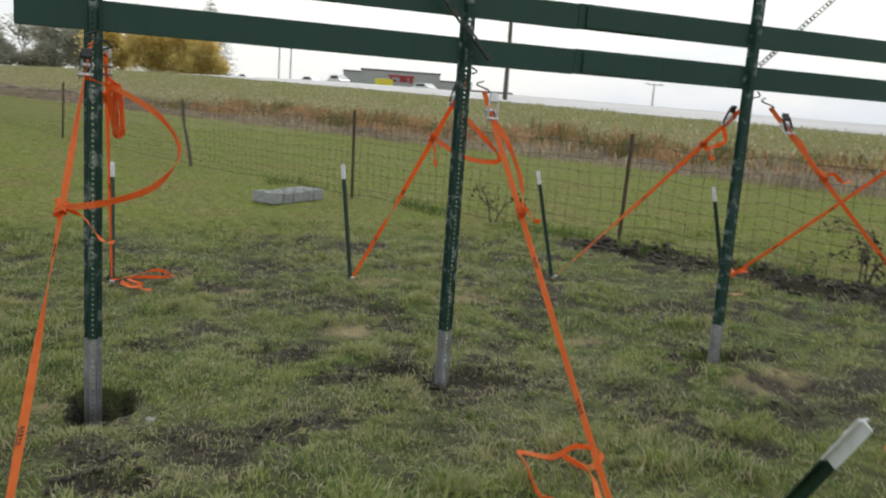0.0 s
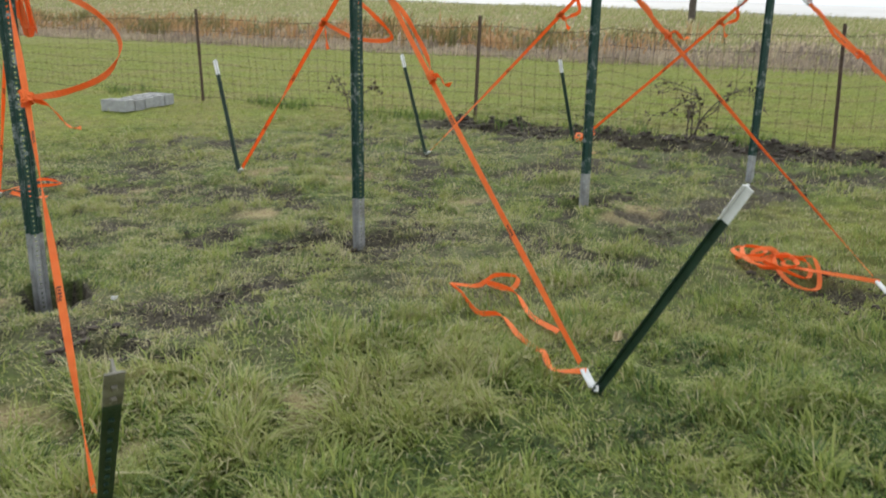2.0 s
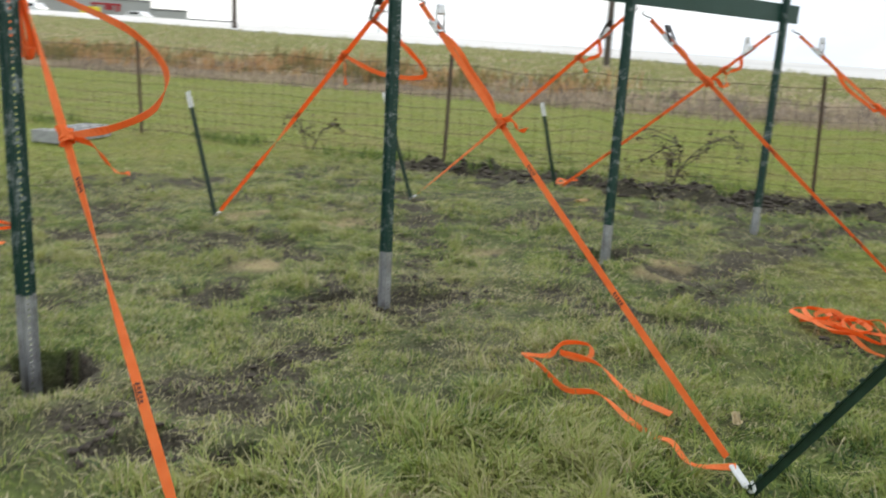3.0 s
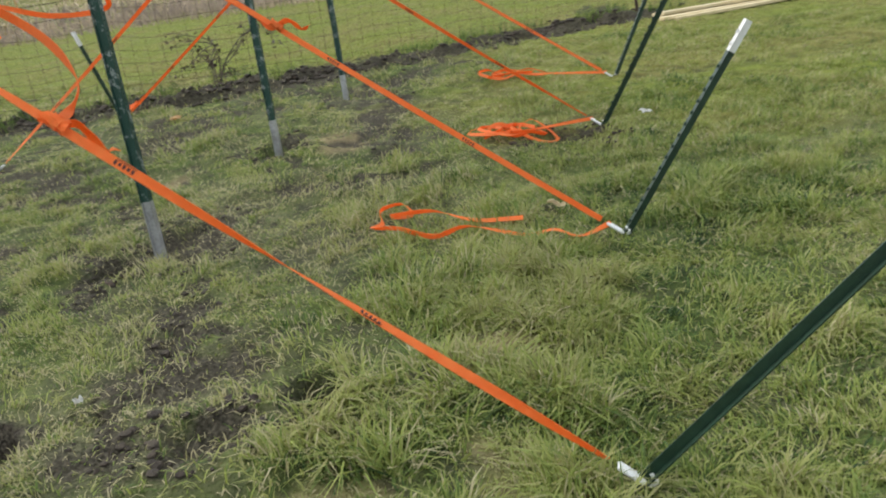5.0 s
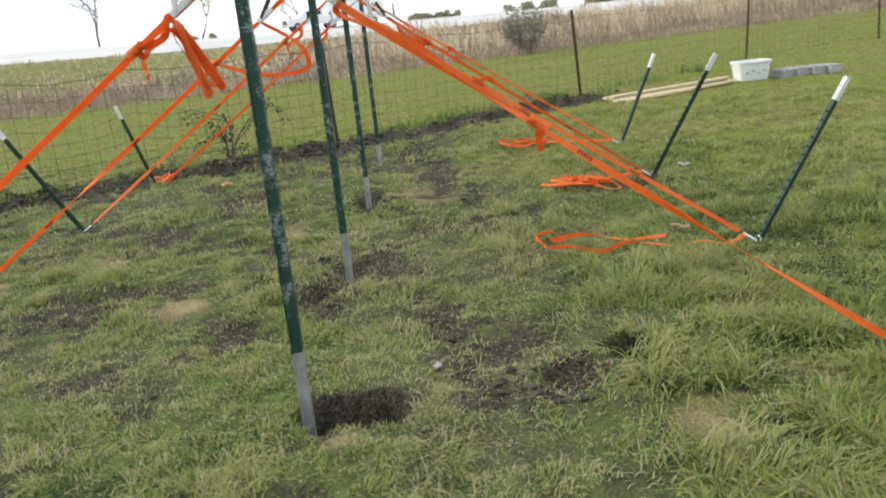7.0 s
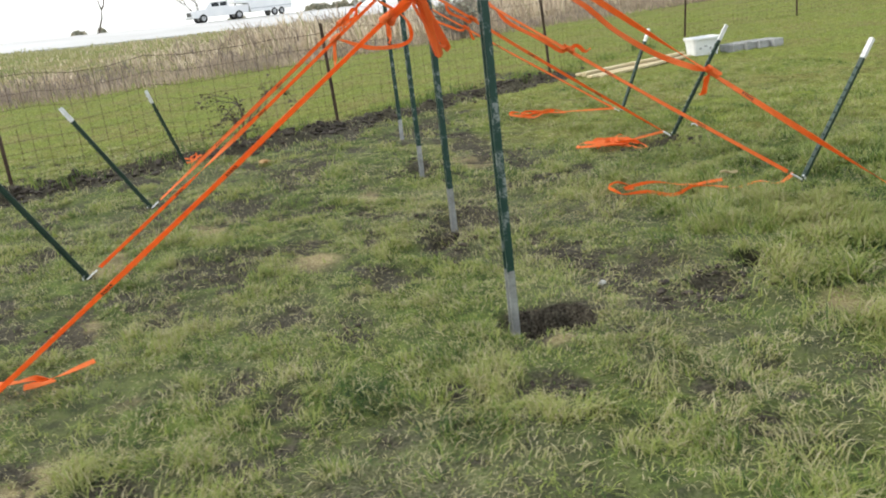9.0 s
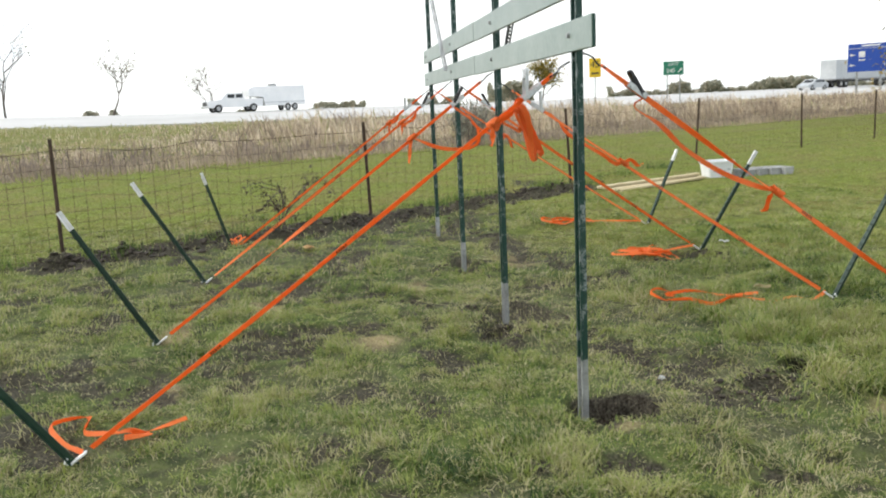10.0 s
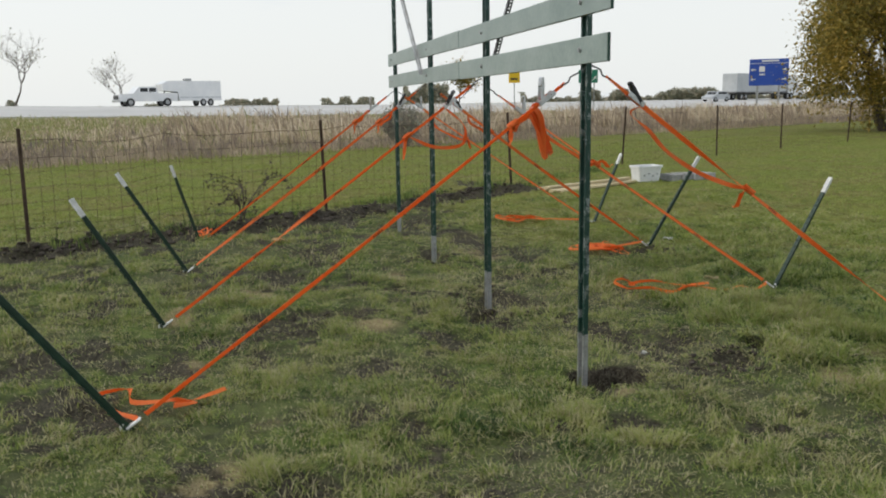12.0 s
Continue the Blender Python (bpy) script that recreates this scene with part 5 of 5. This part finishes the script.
plate("panel", 3.45, 2.45, M_BLUE, blue, (0, 0, 3.95 - gz), UNIT)
for x in (-0.95, 0.95):
    part("post", box((0.2, 0.14, 3.3 - gz), (x, 0.1, (2.8 - gz) / 2)), M_GALV, blue)
for z in (4.2, 3.3):
    for x in (-1.3, 1.3):
        bm = box((0.3, 0.012, 0.1), (0, 0, 0))
        add_box(bm, (0.2, 0.012, 0.2), (-0.16 if x < 0 else 0.16, 0, 0), Matrix.Rotation(radians(45), 4, "Y"))
        ob = part("arrow", bm, M_PAINT_W, blue, "white arrow")
        ob.matrix_basis = pose(x, -0.022, z - gz)
for w, h, x, z in ((0.5, 0.5, -0.6, 4.25), (0.5, 0.12, -0.6, 3.75), (1.5, 0.13, 0.1, 5.0)):
    part("plain_mark", box((w, 0.012, h), (x, -0.022, z - gz)), M_PAINT_W, blue, "white unreadable panel mark")
part("divider", box((3.4, 0.012, 0.04), (0, -0.022, 4.78 - gz)), M_PAINT_W, blue)
# yellow advisory sign
yel = sign_base("advisory_sign", -18.3, 60, "yellow advisory speed sign on a thin post")
gz = yel.matrix_basis.translation.z
plate("panel", 0.8, 1.3, M_SIGN_YELLOW, yel, (0, 0, 3.58 - gz), UNIT)
lettering("45", 0.62, yel, (0, -0.024, 3.8 - gz), UNIT, M_BLACK)
part("plain_mark", box((0.5, 0.012, 0.12), (0, -0.022, 3.2 - gz)), M_BLACK, yel, "black unreadable line")
part("post", box((0.07, 0.05, 3.3 - gz), (0, 0.045, (3.3 - gz) / 2)), M_GALV, yel)
# green exit sign
gre = sign_base("exit_sign", -23.3, 72, "green exit sign on two posts beside the highway")
gz = gre.matrix_basis.translation.z
plate("panel", 1.6, 1.1, M_SIGN_GREEN, gre, (0, 0, 3.62 - gz), UNIT)
lettering("EXIT", 0.4, gre, (0, -0.024, 3.92 - gz), UNIT, M_PAINT_W)
lettering("240", 0.44, gre, (-0.22, -0.024, 3.42 - gz), UNIT, M_PAINT_W)
bm = box((0.34, 0.012, 0.08), (0, 0, 0), Matrix.Rotation(radians(-45), 4, "Y"))
add_box(bm, (0.16, 0.012, 0.16), (0.12, 0, 0.12))
part("arrow", bm, M_PAINT_W, gre, "white arrow").matrix_basis = pose(0.48, -0.022, 3.4 - gz)
for x in (-0.5, 0.5):
    part("post", box((0.09, 0.07, 3.2 - gz), (x, 0.06, (3.2 - gz) / 2)), M_GALV, gre)
# small route markers seen from the back
mark = sign_base("route_markers", 2.4, 84, "small route marker plates stacked on a thin post")
gz = mark.matrix_basis.translation.z
for z, w, h in ((3.75, 0.7, 0.45), (3.2, 0.75, 0.3), (2.85, 0.7, 0.3), (2.35, 0.5, 0.6)):
    plate("plate", w, h, M_GALV, mark, (0, 0, z - gz), UNIT)
part("post", box((0.06, 0.05, 3.9 - gz), (0, 0.045, (3.9 - gz) / 2)), M_GALV, mark)


def pole(x, y, z0, h, r, label, arm=False):
    th = empty("utility_pole" if not arm else "light_pole", pose(x, y, z0), label=label, category="pole")
    part("shaft", tube([(0, 0, -0.8), (0, 0, h * 0.5), (0, 0, h)], [r, r * 0.88, r * 0.72], 10), M_GALV if arm or h > 12 else M_BARK, th)
    if arm:
        part("lamp_arm", box((2.6, 0.12, 0.12), (0, 0, h - 0.1)), M_GALV, th)
        for s in (-1, 1):
            part("lamp_head", box((0.7, 0.35, 0.16), (s * 1.3, 0, h - 0.05), None, 0.03), M_GALV, th)
    return th


pole(29.6, 64.8, 2.6, 8.5, 0.22, "dark wooden utility pole standing at the road edge")
pole(32.9, 26.0, float(height(32.9, 26.0)), 8.5, 0.19, "dark wooden utility pole standing on the bank")
pole(*at_az(82.25, 230), 1.0, 18.0, 0.22, "tall thin grey light pole beyond the road")
pole(*at_az(81.5, 230), 1.0, 18.0, 0.22, "tall thin grey light pole beyond the road")
pole(*at_az(57.2, 140), 1.0, 6.9, 0.16, "grey double-arm light pole beyond the road", True)


def store():
    c = Vector((*at_az(73.0, 262), 0))
    th = empty("store_building", pose(c.x, c.y, 0.6, 0, 0, 73.0 - 90), label="long low grey flat-roofed store with a red sign", category="store")
    def wing(x0, x1, top, y=0.0):
        part("wall", box((x1 - x0, 30, top), ((x0 + x1) / 2, 15 + y, top / 2)), M_STORE, th)
        part("roof_edge", box((x1 - x0 + 0.3, 30.3, 0.5), ((x0 + x1) / 2, 15 + y, top + 0.25)), M_STORE_TRIM, th)
    wing(-17.5, 7.0, 11.2)
    wing(-23.0, -17.5, 10.4, 1.0)
    wing(7.0, 17.0, 9.2, 1.0)
    wing(17.0, 30.0, 7.0, 2.0)
    for x0, w, z, h in ((-9.0, 8.0, 10.0, 0.5), (-9.0, 2.6, 8.6, 0.5), (-5.4, 2.2, 9.1, 1.4), (-2.4, 1.0, 9.0, 1.7), (-8.4, 0.6, 9.2, 1.5)):
        part("sign_shape", box((w, 0.3, h), (x0 + w / 2, -0.18, z)), M_RED, th, "red sign shape")
    for k in range(4):
        part("shop_window", box((2.6, 0.1, 2.4), (-11 + 4.2 * k, -0.05, 4.6)), M_VEH_GLASS, th)


store()


# ---- vehicles ----
def wheels(th, spots, r, w):
    for x, y in spots:
        bm = bmesh.new()
        bmesh.ops.create_cone(bm, cap_ends=True, segments=18, radius1=r, radius2=r, depth=w, matrix=pose(0, 0, 0, 90, 0, 0))
        t = part("wheel", bm, M_TYRE, th)
        t.matrix_basis = pose(x, y, r)
        bm = bmesh.new()
        bmesh.ops.create_cone(bm, cap_ends=True, segments=14, radius1=r * 0.58, radius2=r * 0.5, depth=w + 0.03, matrix=pose(0, 0, 0, 90, 0, 0))
        part("rim", bm, M_GALV, t)


def side_profile(bm, prof, half):
    """A body from its side outline, a little narrower at the top."""
    zs = [z for _, z in prof]
    top = max(zs)
    a = [bm.verts.new((x, -half * (1 - 0.12 * max(0, z / top - 0.6)), z)) for x, z in prof]
    b = [bm.verts.new((x, half * (1 - 0.12 * max(0, z / top - 0.6)), z)) for x, z in prof]
    n = len(prof)
    for k in range(n):
        bm.faces.new((a[k], a[(k + 1) % n], b[(k + 1) % n], b[k]))
    bm.faces.new(a)
    bm.faces.new(b[::-1])
    return bm


ROAD_TURN = math.degrees(math.atan2(NV[1], NV[0]))


def on_road(az, u, eye, turn=0.0):
    """The place on the road, u metres out, at that heading from eye."""
    c, s = math.cos(radians(az)), math.sin(radians(az))
    d = (u - eye[0] * NU[0] - eye[1] * NU[1]) / (c * NU[0] + s * NU[1])
    x, y = eye[0] + d * c, eye[1] + d * s
    v = uv_of(x, y)[1]
    z = float(road_edge(v)) + (u - ROAD_NEAR) / (ROAD_FAR - ROAD_NEAR) * ROAD_CANT
    return pose(x, y, z + 0.01, 0, 0, ROAD_TURN + turn)


def car(m, paint, label, tall=1.45):
    th = empty("car", m, label=label, category="car", group="traffic on the highway")
    k = tall / 1.45
    part("body", side_profile(bmesh.new(), [(-2.2, 0.3), (2.2, 0.3), (2.25, 0.65), (1.3, 0.9 * k), (0.6, tall), (-1.1, tall), (-1.9, 0.95 * k), (-2.25, 0.85 * k)], 0.87), paint, th)
    for s in (-1, 1):
        part("side_window", box((1.9, 0.02, 0.36 * k), (-0.35, s * 0.85, 1.14 * k)), M_VEH_GLASS, th)
    part("windscreen", box((0.02, 1.3, 0.55 * k), (0.99, 0, 1.18 * k), pose(0, 0, 0, 0, -52, 0)), M_VEH_GLASS, th)
    wheels(th, [(1.4, 0.8), (1.4, -0.8), (-1.4, 0.8), (-1.4, -0.8)], 0.33, 0.2)
    return th


def pickup(m):
    th = empty("pickup_truck", m, label="white crew-cab pickup truck towing a trailer on the highway", category="truck", group="traffic on the highway")
    part("body", side_profile(bmesh.new(), [(-2.9, 0.5), (2.9, 0.5), (2.95, 1.0), (2.85, 1.2), (1.5, 1.28), (0.9, 1.92), (-0.8, 1.95), (-1.0, 1.3), (-2.95, 1.3)], 0.97), M_VEH_W, th)
    for s in (-1, 1):
        for x, w in ((0.45, 0.75), (-0.4, 0.7)):
            part("side_window", box((w, 0.02, 0.42), (x, s * 0.945, 1.58)), M_VEH_GLASS, th)
    part("grille", box((0.04, 1.5, 0.4), (2.93, 0, 0.9)), M_BLACK, th)
    part("bumper", box((0.2, 1.9, 0.25), (2.98, 0, 0.55), None, 0.04), M_STEEL, th)
    wheels(th, [(1.85, 0.88), (1.85, -0.88), (-1.85, 0.88), (-1.85, -0.88)], 0.4, 0.26)


def goose_trailer(m):
    th = empty("livestock_trailer", m, label="white gooseneck trailer with a roof vent behind the pickup", category="trailer", group="traffic on the highway")
    part("body", side_profile(bmesh.new(), [(-3.4, 0.55), (2.2, 0.55), (2.4, 1.5), (4.2, 1.6), (4.35, 2.3), (3.6, 2.6), (-3.4, 2.6)], 1.1), M_VEH_W, th)
    part("roof_vent", box((0.9, 0.7, 0.28), (0.6, 0, 2.74), None, 0.05), M_GALV, th)
    part("skirt_band", box((5.6, 2.24, 0.1), (-0.6, 0, 0.9)), M_TRAILER, th)
    part("hitch", box((0.12, 0.12, 0.7), (3.7, 0, 1.3)), M_BLACK, th)
    wheels(th, [(-0.9, 1.0), (-0.9, -1.0), (-1.9, 1.0), (-1.9, -1.0)], 0.38, 0.24)


def semi(m):
    th = empty("semi_trailer_truck", m, label="white semi truck pulling a plain grey box trailer", category="truck", group="traffic on the highway")
    part("trailer_box", box((14.5, 2.6, 2.8), (-3.0, 0, 2.65), None, 0.05), M_TRAILER, th)
    part("bottom_rail", box((14.5, 2.5, 0.16), (-3.0, 0, 1.2)), M_STORE_TRIM, th)
    part("cab", side_profile(bmesh.new(), [(4.9, 0.6), (9.6, 0.6), (9.7, 1.7), (8.4, 1.9), (7.9, 2.7), (7.2, 3.7), (4.9, 3.9)], 1.2), M_VEH_W, th)
    for s in (-1, 1):
        part("side_window", box((0.8, 0.02, 0.7), (7.3, s * 1.195, 2.3)), M_VEH_GLASS, th)
    part("chassis", box((15, 0.9, 0.25), (-2, 0, 0.95)), M_BLACK, th)
    wheels(th, [(x, y) for x in (-9.0, -7.8, 4.6, 5.8, 8.7) for y in (-1.1, 1.1)], 0.52, 0.5)


pickup(on_road(6.0, 75.2, E12, 0) @ Matrix.Diagonal((0.92, 0.92, 0.92, 1)))
goose_trailer(on_road(3.1, 75.2, E12, 0) @ Matrix.Diagonal((0.74, 0.85, 0.9, 1)))
semi(on_road(-34.6, 71, E12, 180))
car(on_road(-31.6, 66, E12, 0), M_TRAILER, "pale silver sedan on the highway")
T0 = (0.27, -4.2)
LOT = Matrix.Translation((0, 0, -0.9))
for az, paint, label in ((84.4, M_VEH_W, "white car on the far side of the highway"), (80.2, M_TRAILER, "silver car on the far side of the highway"), (78.4, M_VEH_W, "tall white car on the far side of the highway"), (72.6, M_VEH_W, "white car on the far side of the highway")):
    car(LOT @ on_road(az, 80, T0, 0), paint, label, 1.9 if az == 78.4 else 1.45)


def van(m):
    th = empty("box_van", m, label="bright yellow box van parked beside the highway", category="van")
    part("cargo_box", box((3.4, 2.0, 1.7), (0, 0, 1.4), None, 0.08), M_YELLOW, th)
    part("chassis", box((3.2, 1.7, 0.3), (0, 0, 0.5)), M_BLACK, th)
    wheels(th, [(1.1, 0.85), (1.1, -0.85), (-1.1, 0.85), (-1.1, -0.85)], 0.36, 0.22)


van(LOT @ on_road(75.25, 81, T0, 0) @ Matrix.Diagonal((0.75, 0.75, 0.75, 1)))
